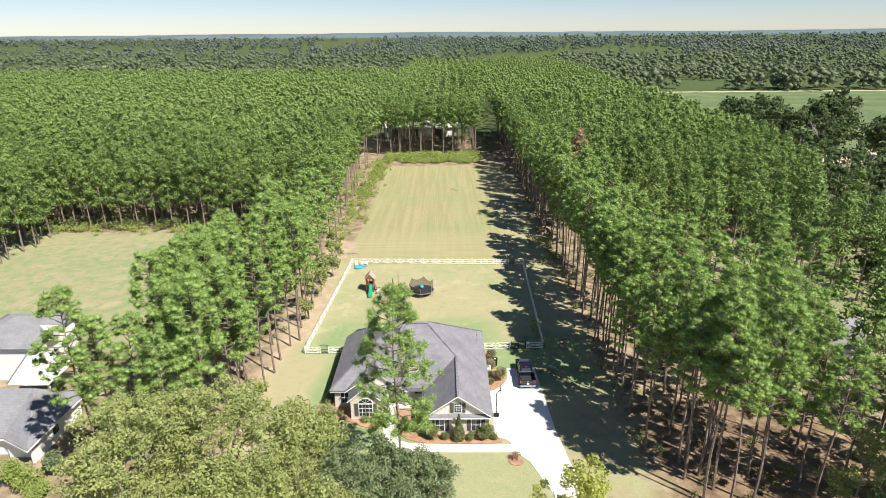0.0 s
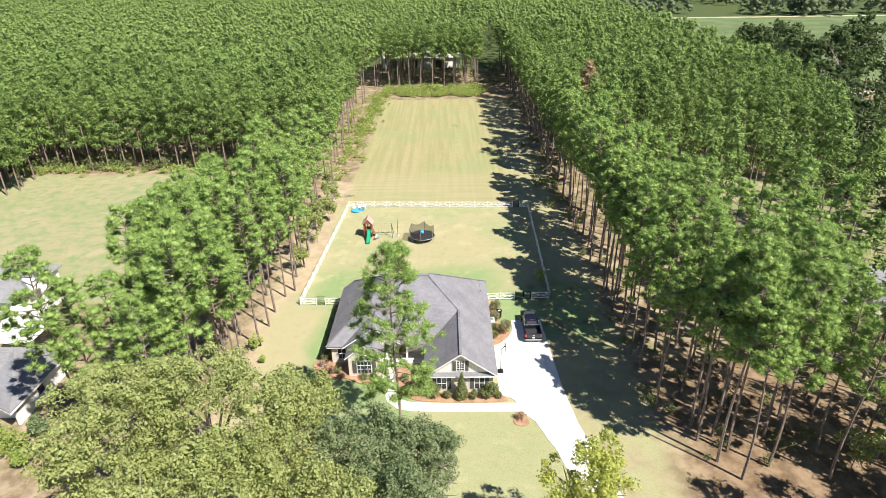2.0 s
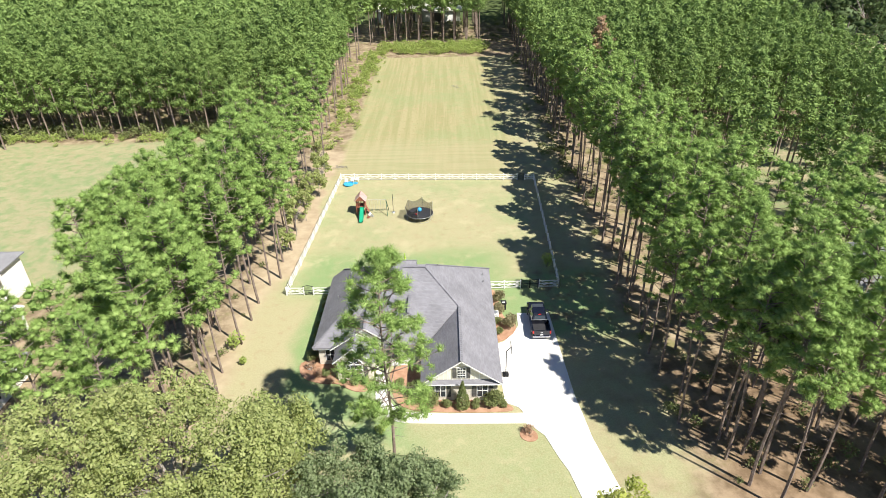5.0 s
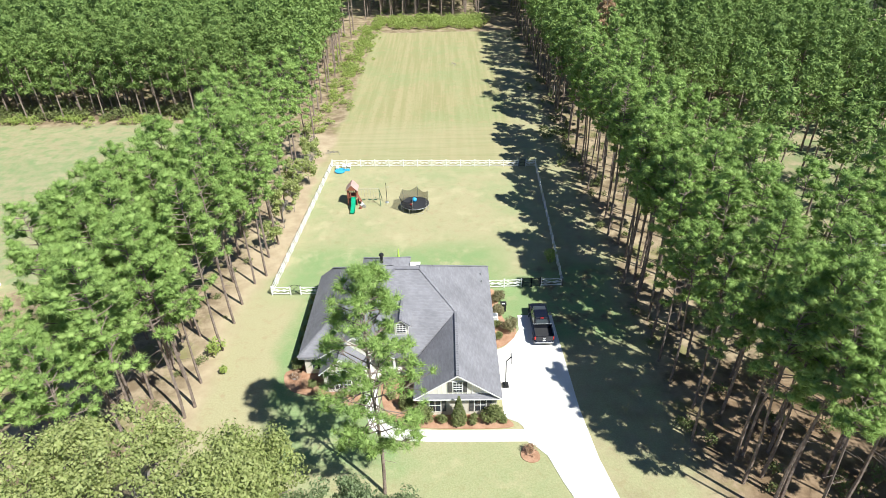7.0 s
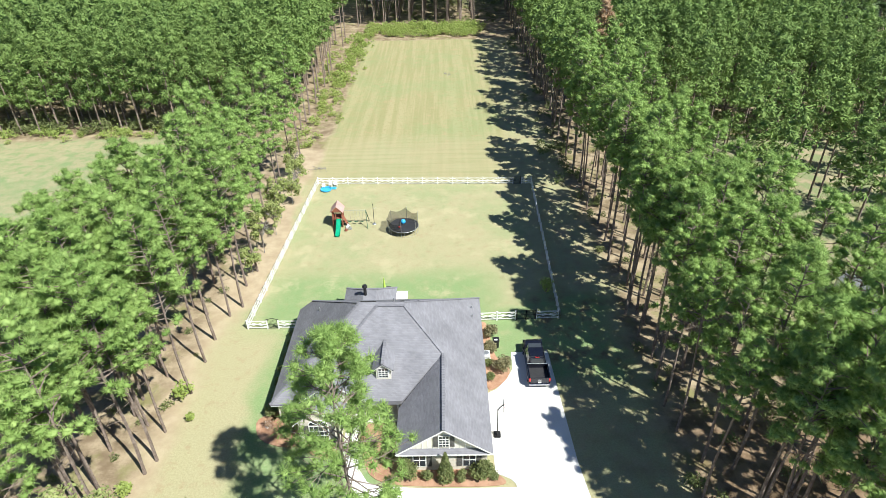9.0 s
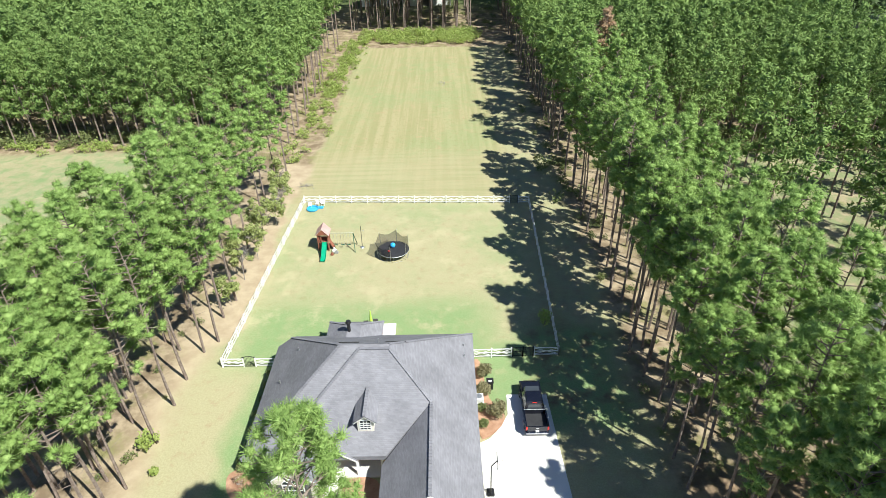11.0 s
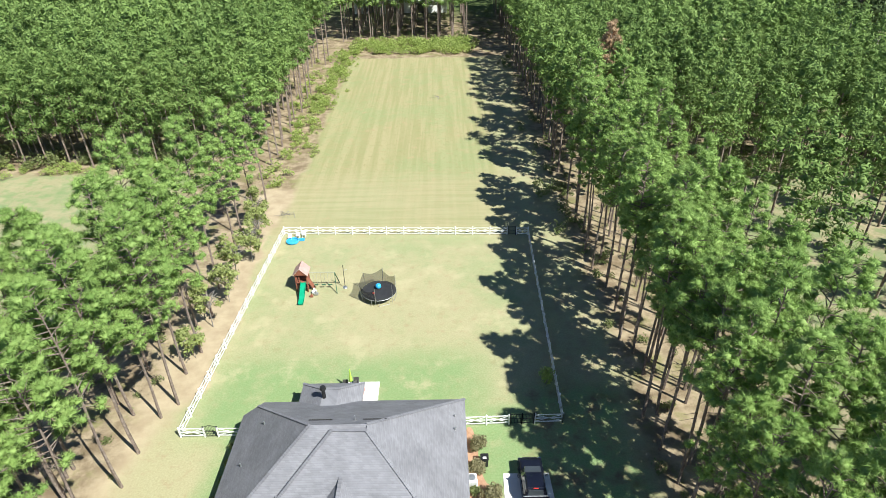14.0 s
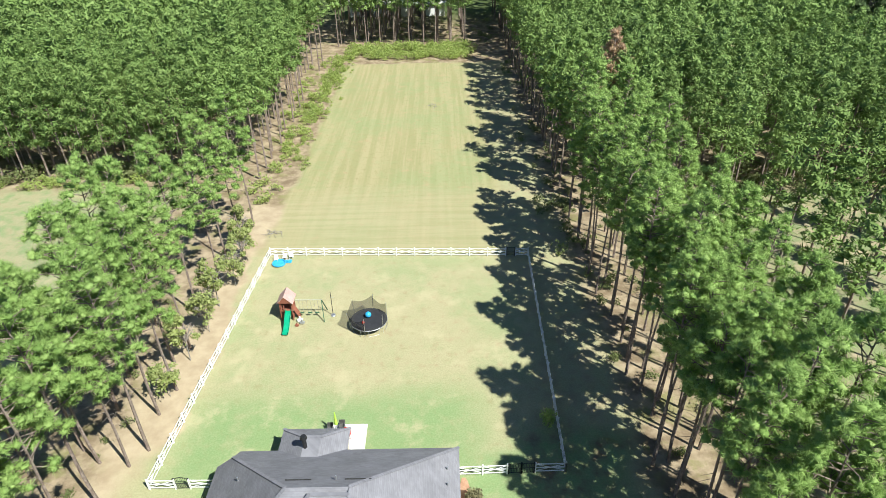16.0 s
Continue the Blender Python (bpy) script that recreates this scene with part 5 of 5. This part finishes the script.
for s in (-1, 1):
    for h in (1.62, 1.85, 2.08):
        part("rail", box(px + s * 0.68 - 0.03, px + s * 0.68 + 0.03, py - 0.65, py + 0.65, h - 0.06, h + 0.06), "redwood", ps)
    for i in range(5):
        part("baluster", box(px - 0.55 + i * 0.27, px - 0.42 + i * 0.27, py + s * 0.69 - 0.02, py + s * 0.69 + 0.02, 1.42, 2.1 if s > 0 or abs(i - 3) > 1 else 1.45), "redwood", ps)
    part("tower_roof", slab([(px, py - 0.95, 3.4), (px + s * 0.9, py - 0.95, 2.45), (px + s * 0.9, py + 0.95, 2.45), (px, py + 0.95, 3.4)], 0.05), "roof_cloth", ps, "faded pinkish-red roof")
    part("lower_board", box(px + s * 0.66 - 0.02, px + s * 0.66 + 0.02, py - 0.6, py + 0.6, 0.2, 0.75), "redwood", ps)
fr = bmesh.new()
vs = [fr.verts.new(p) for y in (py - 0.88, py - 0.84) for p in ((px - 0.72, y, 2.5), (px + 0.72, y, 2.5), (px, y, 3.28))]
for f in ((0, 1, 2), (5, 4, 3), (0, 3, 4, 1), (1, 4, 5, 2), (2, 5, 3, 0)):
    fr.faces.new([vs[i] for i in f])
part("roof_front", fr, "redwood", ps)
sl = bmesh.new()
prof = [(-0.75, 1.42), (-1.15, 1.25), (-1.9, 0.75), (-2.5, 0.36), (-3.0, 0.2), (-3.35, 0.2)]
cross = [(-0.3, 0.2), (-0.25, 0.0), (0.25, 0.0), (0.3, 0.2)]
grid = [[sl.verts.new((px + 0.25 + cx, py + dy, z + cz)) for cx, cz in cross] for dy, z in prof]
low = [[sl.verts.new((px + 0.25 + cx * 1.12, py + dy, z + cz - 0.05)) for cx, cz in cross] for dy, z in prof]
for rows, flip in ((grid, False), (low, True)):
    for a, b in zip(rows, rows[1:]):
        for i in range(3):
            quad = (a[i], a[i + 1], b[i + 1], b[i])
            sl.faces.new(quad[::-1] if flip else quad)
for i in (0, 3):
    for j in range(len(prof) - 1):
        sl.faces.new((grid[j][i], grid[j + 1][i], low[j + 1][i], low[j][i]))
part("slide", sl, "slide", ps, "green plastic slide")
part("swing_beam", bar((px + 0.65, py, 2.3), (px + 3.9, py, 2.3), 0.07, 0.09), "weathered", ps)
for s in (-1, 1):
    part("swing_leg", bar((px + 3.85, py, 2.3), (px + 4.1, py + s * 1.1, 0), 0.08, 0.08), "swing_green", ps)
for i, x in enumerate((1.5, 2.4, 3.2)):
    for s in (-0.2, 0.2):
        part("swing_chain", rod((px + x + s, py, 2.25), (px + x + s, py, 0.55), 0.012, n=4), "galv", ps)
    part("swing_seat", box(px + x - 0.24, px + x + 0.24, py - 0.1, py + 0.1, 0.5, 0.55, 0.015), "swing_green", ps)
part("climbing_ramp", slab([(px + 0.72, py - 0.4, 1.3), (px + 0.72, py + 0.4, 1.3), (px + 1.3, py + 0.4, 0), (px + 1.3, py - 0.4, 0)], 0.05), "redwood", ps)
for i, (x, y, s, m, l) in enumerate(((-11.9, 94.0, 0.3, "white", "white plastic toy on the grass"), (-11.6, 93.6, 0.25, "galv", "grey plastic toy on the grass"), (-12.1, 93.2, 0.2, "redwood", "small brown toy on the grass"))):
    tb = thing("garden_toy", (x, y, 0), l, "toy", "toys by the playset")
    part("toy_body", box(x - s, x + s, y - s * 0.7, y + s * 0.7, 0, s * 1.3, s * 0.25), m, tb)
    part("toy_top", rod((x, y, s * 1.3), (x, y, s * 2.2), s * 0.5, s * 0.35, 10), m, tb)
pole = thing("tetherball_pole", (-8.4, 95.0, 0), "thin dark steel pole standing on the back lawn", "pole")
part("shaft", rod((-8.4, 95, -0.05), (-8.4, 95, 3.2), 0.035, n=8), "black", pole)
part("bracket", bar((-8.4, 95, 2.5), (-8.0, 95, 2.55), 0.03, 0.05), "galv", pole)
part("foot", rod((-8.4, 95, 0), (-8.4, 95, 0.12), 0.3, 0.22, 12), "galv", pole)

# ---- trampoline ----
tx, ty, tr = -4.15, 93.1, 2.0
tp = thing("trampoline", (tx, ty, 0), "round black trampoline with a sagging safety net", "trampoline")
ring = [(tx + tr * math.cos(a), ty + tr * math.sin(a)) for a in np.linspace(0, 2 * math.pi, 33)[:-1]]
part("mat", slab([(tx + 1.7 * math.cos(a), ty + 1.7 * math.sin(a), 0.85) for a in np.linspace(0, 2 * math.pi, 33)[:-1]], 0.02), "mat_black", tp)
pad = bmesh.new()
for (x0, y0), (x1, y1) in zip(ring, ring[1:] + ring[:1]):
    k0, k1 = 0.84, 1.0
    slab([(tx + (x0 - tx) * k0, ty + (y0 - ty) * k0, 0.88), (tx + (x1 - tx) * k0, ty + (y1 - ty) * k0, 0.88), (x1, y1, 0.86), (x0, y0, 0.86)], 0.04, pad)
part("edge_pad", pad, "tyre", tp)
for i in range(32):
    (x0, y0), (x1, y1) = ring[i], ring[(i + 1) % 32]
    part("rim_tube", rod((x0, y0, 0.82), (x1, y1, 0.82), 0.03, n=5), "galv", tp)
net = Nodes("net")
clear = net.add("ShaderNodeBsdfTransparent")
mx = net.add("ShaderNodeMixShader", Fac=0.55)
net.set((0.02, 0.02, 0.022), 0.9)
net.put(mx.inputs[1], clear.outputs[0]), net.put(mx.inputs[2], net.bsdf.outputs[0]), net.put(net.out.inputs[0], mx.outputs[0])
M["net"] = net.mat
for i in range(6):
    a0, a1 = i * math.pi / 3 + 0.4, (i + 1) * math.pi / 3 + 0.4
    p = lambda a, r, z: (tx + r * math.cos(a), ty + r * math.sin(a), z)
    lean = 0.35 if i in (1, 2, 3) else 0.0
    part("net_pole", rod(p(a0, tr + 0.02, 0.0), p(a0, tr + 0.05 + lean, 2.5), 0.022, n=6), "galv", tp)
    leg = rod(p(a0 + 0.2, tr, 0.8), p(a0 + 0.2, tr, 0.02), 0.022, n=6)
    rod(p(a0 + 0.8, tr, 0.8), p(a0 + 0.8, tr, 0.02), 0.022, n=6, bm=leg)
    rod(p(a0 + 0.2, tr, 0.03), p(a0 + 0.8, tr, 0.03), 0.022, n=6, bm=leg)
    part("leg", leg, "galv", tp)
    if i in (0, 1, 2, 3):
        nb = bmesh.new()
        cols = []
        for j in range(7):
            s = j / 6
            a = a0 + (a1 - a0) * s
            sag = 0.55 * math.sin(math.pi * s)
            cols.append([nb.verts.new(p(a, tr - 0.12 * math.sin(math.pi * s) + lean * h * (1 if i != 3 else 1 - s), 0.9 + (1.5 - sag) * h)) for h in (0, 0.33, 0.66, 1.0)])
        for c0, c1 in zip(cols, cols[1:]):
            for h in range(3):
                nb.faces.new((c0[h], c1[h], c1[h + 1], c0[h + 1]))
        part("safety_net", nb, "net", tp, "dark see-through safety net")


def ball(x, y, z, r, mat, label):
    b = bmesh.new()
    bmesh.ops.create_icosphere(b, subdivisions=3, radius=r, matrix=Matrix.Translation((x, y, z)))
    for f in b.faces:
        f.smooth = True
    t = thing("play_ball", (x, y, z - r), label, "ball")
    part("ball_skin", b, mat, t)
    part("valve", rod((x, y, z + r - 0.01), (x, y, z + r + 0.008), 0.02, n=6), "white", t)


ball(-4.25, 93.5, 1.2, 0.34, "blue", "large blue ball lying on the trampoline")
ball(-4.7, 92.4, 1.0, 0.15, "red", "small red ball on the trampoline")

# ---- toys in the yard's corner ----
pool = thing("paddling_pool", (-16.8, 105.6, 0), "round bright blue plastic paddling pool by the fence", "pool")
rim = bmesh.new()
for i in range(24):
    a0, a1 = i * math.pi / 12, (i + 1) * math.pi / 12
    rod((-16.8 + 0.8 * math.cos(a0), 105.6 + 0.8 * math.sin(a0), 0.22), (-16.8 + 0.8 * math.cos(a1), 105.6 + 0.8 * math.sin(a1), 0.22), 0.08, n=6, bm=rim)
part("rim", rim, "blue", pool)
part("pool_wall", rod((-16.8, 105.6, 0), (-16.8, 105.6, 0.14), 0.74, 0.8, 24), "blue", pool)
sled = thing("sand_box", (-15.7, 106.1, 0), "blue plastic sand box lying on the grass", "sand box")
part("tray", box(-16.15, -15.3, 105.8, 106.4, 0, 0.2, 0.06), "blue", sled)
part("tray_lid", box(-16.0, -15.4, 105.9, 106.3, 0.2, 0.26, 0.02), "blue", sled)
for x, y in ((-16.3, 106.7), (-15.5, 106.9), (-17.3, 106.3)):
    ch = thing("plastic_chair", (x, y, 0), "white plastic garden chair by the fence", "chair", "garden chairs")
    part("seat", box(x - 0.25, x + 0.25, y - 0.22, y + 0.22, 0.4, 0.44, 0.015), "white", ch)
    part("backrest", box(x - 0.24, x + 0.24, y + 0.2, y + 0.25, 0.44, 0.85, 0.015), "white", ch)
    for sx in (-0.22, 0.22):
        for sy in (-0.2, 0.2):
            part("leg", rod((x + sx, y + sy, 0), (x + sx, y + sy, 0.4), 0.025, n=6), "white", ch)

# ---- patio things ----
um = thing("patio_umbrella", (-5.6, 78.2, 0.06), "closed lime-green patio umbrella on the patio", "umbrella")
part("pole", rod((-5.6, 78.2, 0.06), (-5.6, 78.2, 2.6), 0.025, n=8), "galv", um)
part("canopy", rod((-5.6, 78.2, 1.2), (-5.6, 78.2, 2.65), 0.17, 0.04, 10), "lime", um, "folded lime-green canopy")
part("base", rod((-5.6, 78.2, 0.06), (-5.6, 78.2, 0.14), 0.25, 0.2, 14), "black", um)
for x, y, m, l in ((-4.6, 77.7, "red", "red metal patio chair"), (-6.2, 78.3, "shutter", "dark patio chair on the concrete patio"), (-5.2, 78.6, "shutter", "dark patio chair on the concrete patio")):
    ch = thing("patio_chair", (x, y, 0.06), l + (" on the concrete patio" if m == "red" else ""), "chair", "patio chairs")
    part("seat", box(x - 0.27, x + 0.27, y - 0.25, y + 0.25, 0.46, 0.5, 0.015), m, ch)
    part("backrest", box(x - 0.26, x + 0.26, y + 0.23, y + 0.28, 0.5, 1.0, 0.015), m, ch)
    for sx in (-0.24, 0.24):
        part("armrest", box(x + sx - 0.03, x + sx + 0.03, y - 0.25, y + 0.25, 0.68, 0.71), m, ch)
        for sy in (-0.22, 0.22):
            part("leg", rod((x + sx, y + sy, 0.06), (x + sx, y + sy, 0.68 if sy < 0 else 0.5), 0.02, n=6), m, ch)

# ---- beside the drive ----
hoop = thing("basketball_hoop", (5.75, 58.0, 0.05), "black portable basketball hoop on the driveway", "basketball hoop")
part("base", box(5.45, 6.05, 57.5, 58.2, 0.05, 0.25, 0.05), "black", hoop)
part("pole", rod((5.75, 57.7, 0.2), (5.75, 58.2, 2.9), 0.05, n=8), "black", hoop)
part("strut", rod((5.75, 57.55, 0.25), (5.75, 58.05, 2.0), 0.025, n=6), "black", hoop)
part("arm", bar((5.75, 58.2, 2.85), (6.2, 58.5, 3.1), 0.06, 0.08), "black", hoop)
bb = part("backboard", box(6.2, 6.25, 57.9, 59.1, 2.75, 3.5, 0.01), "glass", hoop, "smoky backboard")
for i in range(12):
    a0, a1 = i * math.pi / 6, (i + 1) * math.pi / 6
    part("hoop_ring", rod((6.5 + 0.23 * math.cos(a0), 58.5 + 0.23 * math.sin(a0), 2.95), (6.5 + 0.23 * math.cos(a1), 58.5 + 0.23 * math.sin(a1), 2.95), 0.012, n=5), "red", bb)
ac = thing("air_conditioner", (5.35, 66.9, 0), "pale grey air-conditioning unit by the house wall", "air conditioner")
part("casing", box(4.95, 5.75, 67.0, 67.8, 0.08, 0.95, 0.03), "white", ac)
part("pad", box(4.85, 5.85, 66.9, 67.9, -0.02, 0.1), "concrete", ac)
part("fan_grille", rod((5.35, 67.4, 0.95), (5.35, 67.4, 0.98), 0.32, n=18), "galv", ac)
for i in range(7):
    part("louvre", box(4.94, 5.76, 66.99, 67.81, 0.18 + i * 0.1, 0.2 + i * 0.1), "galv", ac)
bn = thing("wheelie_bin", (6.5, 69.3, 0), "dark wheeled rubbish bin standing beside the shrubs", "bin")
part("bin_body", box(6.2, 6.8, 69.0, 69.6, 0.05, 0.95, 0.05), "black", bn)
part("lid", box(6.16, 6.84, 68.96, 69.66, 0.95, 1.06, 0.04), "black", bn)
part("label_panel", box(6.35, 6.65, 69.1, 69.3, 1.06, 1.065), "white", bn)
for s in (6.25, 6.75):
    part("wheel", rod((s - 0.04, 69.6, 0.12), (s + 0.04, 69.6, 0.12), 0.12, n=12), "tyre", bn)
dl = thing("garden_pot", (-14.6, 59.2, 0), "small white upturned pot on the pine straw", "pot")
part("pot", rod((-14.6, 59.2, 0.05), (-14.6, 59.2, 0.5), 0.3, 0.22, 12), "white", dl)
part("pot_rim", rod((-14.6, 59.2, 0.48), (-14.6, 59.2, 0.56), 0.27, 0.27, 12), "white", dl)


# ---- neighbouring houses ----
def neighbour(name, cx, cy, w, d, turn, label, roof, rise, wing, reach):
    h = thing(name, (cx, cy, 0), label, "house", "neighbouring houses")

    def at(x, y, z):
        return Vector((cx + x * math.cos(turn) - y * math.sin(turn), cy + x * math.sin(turn) + y * math.cos(turn), z))

    def block(x0, x1, y0, y1, z0, z1):
        b = box(x0, x1, y0, y1, z0, z1)
        for v in b.verts:
            v.co = at(*v.co)
        return b

    hw, hd, e = w / 2, d / 2, 2.8
    part("wall", block(-hw, hw, -hd, -hd + 0.25, -0.05, e), "siding", h)
    part("wall", block(-hw, hw, hd - 0.25, hd, -0.05, e), "siding", h)
    part("wall", block(-hw, -hw + 0.25, -hd + 0.25, hd - 0.25, -0.05, e), "white", h)
    part("wall", block(hw - 0.25, hw, -hd + 0.25, hd - 0.25, -0.05, e), "white", h)
    o = 0.45
    z0, z1 = e - 0.1, e + rise
    L, Rr = at(0, -hd * 0.55, z1), at(0, hd * 0.55, z1)
    c = [at(-hw - o, -hd - o, z0), at(hw + o, -hd - o, z0), at(hw + o, hd + o, z0), at(-hw - o, hd + o, z0)]
    for poly in ([c[0], c[1], L], [c[1], c[2], Rr, L], [c[2], c[3], Rr], [c[3], c[0], L, Rr]):
        part("roof_slope", slab(poly, 0.14), roof, h)
    part("fascia", block(hw + o - 0.02, hw + o + 0.03, -hd - o, hd + o, e - 0.34, e - 0.12), "white", h)
    part("fascia", block(-hw - o, hw + o, -hd - o - 0.03, -hd - o + 0.02, e - 0.34, e - 0.12), "white", h)
    # gabled cross wing towards the side garden
    for s in (-1, 1):
        part("wing_roof", slab([at(0, wing, z1 - 0.5), at(hw + reach, wing, z1 - 0.5), at(hw + reach, wing + s * 3.4, z0), at(hw - 1.0, wing + s * 3.4, z0)], 0.12), roof, h)
        part("barge_board", bar(at(hw + reach + 0.02, wing, z1 - 0.58), at(hw + reach + 0.02, wing + s * 3.4, z0 - 0.08), 0.06, 0.2), "white", h)
    part("wing_wall", block(hw, hw + reach - 0.3, wing - 3.0, wing + 3.0, -0.05, e - 0.05), "white", h)
    for y in (-hd * 0.6, hd * 0.6):
        wn = part("window", block(hw, hw + 0.05, y - 0.55, y + 0.55, 0.8, 2.2), "white", h)
        part("pane", block(hw + 0.052, hw + 0.062, y - 0.48, y + 0.48, 0.87, 2.13), "glass", wn)
    return h


nb = thing("neighbour_house", (-52, 60, 0), "white house with pale grey hip roofs behind the pines", "house", "neighbouring houses")
eave = [(-43.4, 48.8, 2.6), (-43.2, 59.4, 2.6), (-60.5, 59.4, 2.6), (-60.5, 51.0, 2.6), (-47.2, 50.8, 2.6)]
for poly in ([eave[0], eave[1], (-46.6, 56.0, 5.4)], [eave[1], eave[2], (-57.0, 56.0, 5.4), (-46.6, 56.0, 5.4)], [eave[2], eave[3], (-57.0, 56.0, 5.4)],
             [eave[3], eave[4], (-46.6, 56.0, 5.4), (-57.0, 56.0, 5.4)], [eave[4], eave[0], (-46.6, 56.0, 5.4)]):
    part("roof_slope", slab(poly, 0.12), "shingle_pale", nb)
for p, q in ((0, 1), (3, 4), (4, 0)):
    part("fascia", bar(Vector(eave[p]) - Vector((0, 0, 0.22)), Vector(eave[q]) - Vector((0, 0, 0.22)), 0.06, 0.2), "white", nb)
for x0, x1, y0, y1, z1 in ((-44.1, -43.85, 50.0, 58.9, 2.5), (-60.0, -44.1, 58.65, 58.9, 2.5), (-60.0, -59.75, 51.7, 58.65, 2.5), (-59.75, -47.2, 51.5, 51.75, 2.5), (-47.2, -44.1, 51.0, 51.25, 2.5),
                           (-63.0, -53.6, 66.4, 66.65, 4.8), (-53.85, -53.6, 66.65, 75.6, 4.8), (-63.0, -53.85, 75.35, 75.6, 4.8), (-63.0, -62.75, 66.65, 75.35, 4.8)):
    part("wall", box(x0, x1, y0, y1, -0.05, z1), "white", nb)
top = (-57.3, 70.1, 7.5), (-58.6, 71.0, 7.5)
hip = [(-53.1, 65.9, 4.9), (-53.1, 76.1, 4.9), (-63.5, 76.1, 4.9), (-63.5, 65.9, 4.9)]
for poly in ([hip[3], hip[0], top[0], top[1]], [hip[0], hip[1], top[0]], [hip[1], hip[2], top[1], top[0]], [hip[2], hip[3], top[1]]):
    part("roof_slope", slab(poly, 0.12), "shingle_pale", nb)
part("porch_roof", slab([(-53.6, 66.2, 4.7), (-47.6, 66.2, 3.6), (-47.6, 59.6, 3.6), (-48.6, 57.2, 5.1), (-50.4, 57.2, 5.2)], 0.1), "white", nb, "bright white sheet-metal porch roof")
part("porch_edge", bar((-53.65, 66.2, 4.72), (-50.45, 57.2, 5.22), 0.16, 0.14), "shingle_pale", nb)
for x, y in ((-48.0, 65.8), (-48.0, 60.2)):
    part("porch_post", box(x - 0.1, x + 0.1, y - 0.1, y + 0.1, -0.05, 3.5), "white", nb)
part("dormer", slab([(-52.4, 68.0, 6.1), (-52.2, 70.2, 6.1), (-53.9, 69.2, 6.6)], 1.1), "white", nb, "small white dormer gable")
wn = part("window", box(-43.86, -43.8, 53.4, 54.6, 0.8, 2.1), "white", nb)
part("pane", box(-43.8, -43.79, 53.5, 54.5, 0.9, 2.0), "glass", wn)
neighbour("neighbour_house", 51.0, 73.0, 11.0, 9.0, 0.0, "house with a grey shingle roof behind dark pines", "shingle_pale", 2.3, 0.6, 1.6)
barn = thing("white_barn", (-9, 262, 0), "long white building behind the far pines", "barn")
part("wall", box(-26, 6, 258, 266, -0.05, 4.4), "white", barn)
for s in (-1, 1):
    part("roof_slope", slab([(-26.6, 262, 6.4), (6.6, 262, 6.4), (6.6, 262 + s * 4.8, 4.1), (-26.6, 262 + s * 4.8, 4.1)], 0.15), "siding", barn)
for x in (-21, -13, -3):
    part("door_panel", box(x - 1.6, x + 1.6, 257.9, 257.98, 0, 3.2), "shutter", barn, "dark barn door")

# ---- sticks and worn patches in the field ----
for x, y, n in ((-19.4, 113.5, 14), (2.6, 165.5, 8)):
    pile = thing("branch_pile", (x, y, 0), "small pile of dry branches lying on the field", "branches")
    for i in range(n):
        a, l = rng.uniform(0, 6.28), rng.uniform(0.4, 1.1)
        ox, oy = rng.normal(0, 0.45, 2)
        part("branch", rod((x + ox - math.cos(a) * l, y + oy - math.sin(a) * l, 0.04), (x + ox + math.cos(a) * l, y + oy + math.sin(a) * l, rng.uniform(0.06, 0.3)), 0.03, 0.015, 5), "oak_bark", pile)
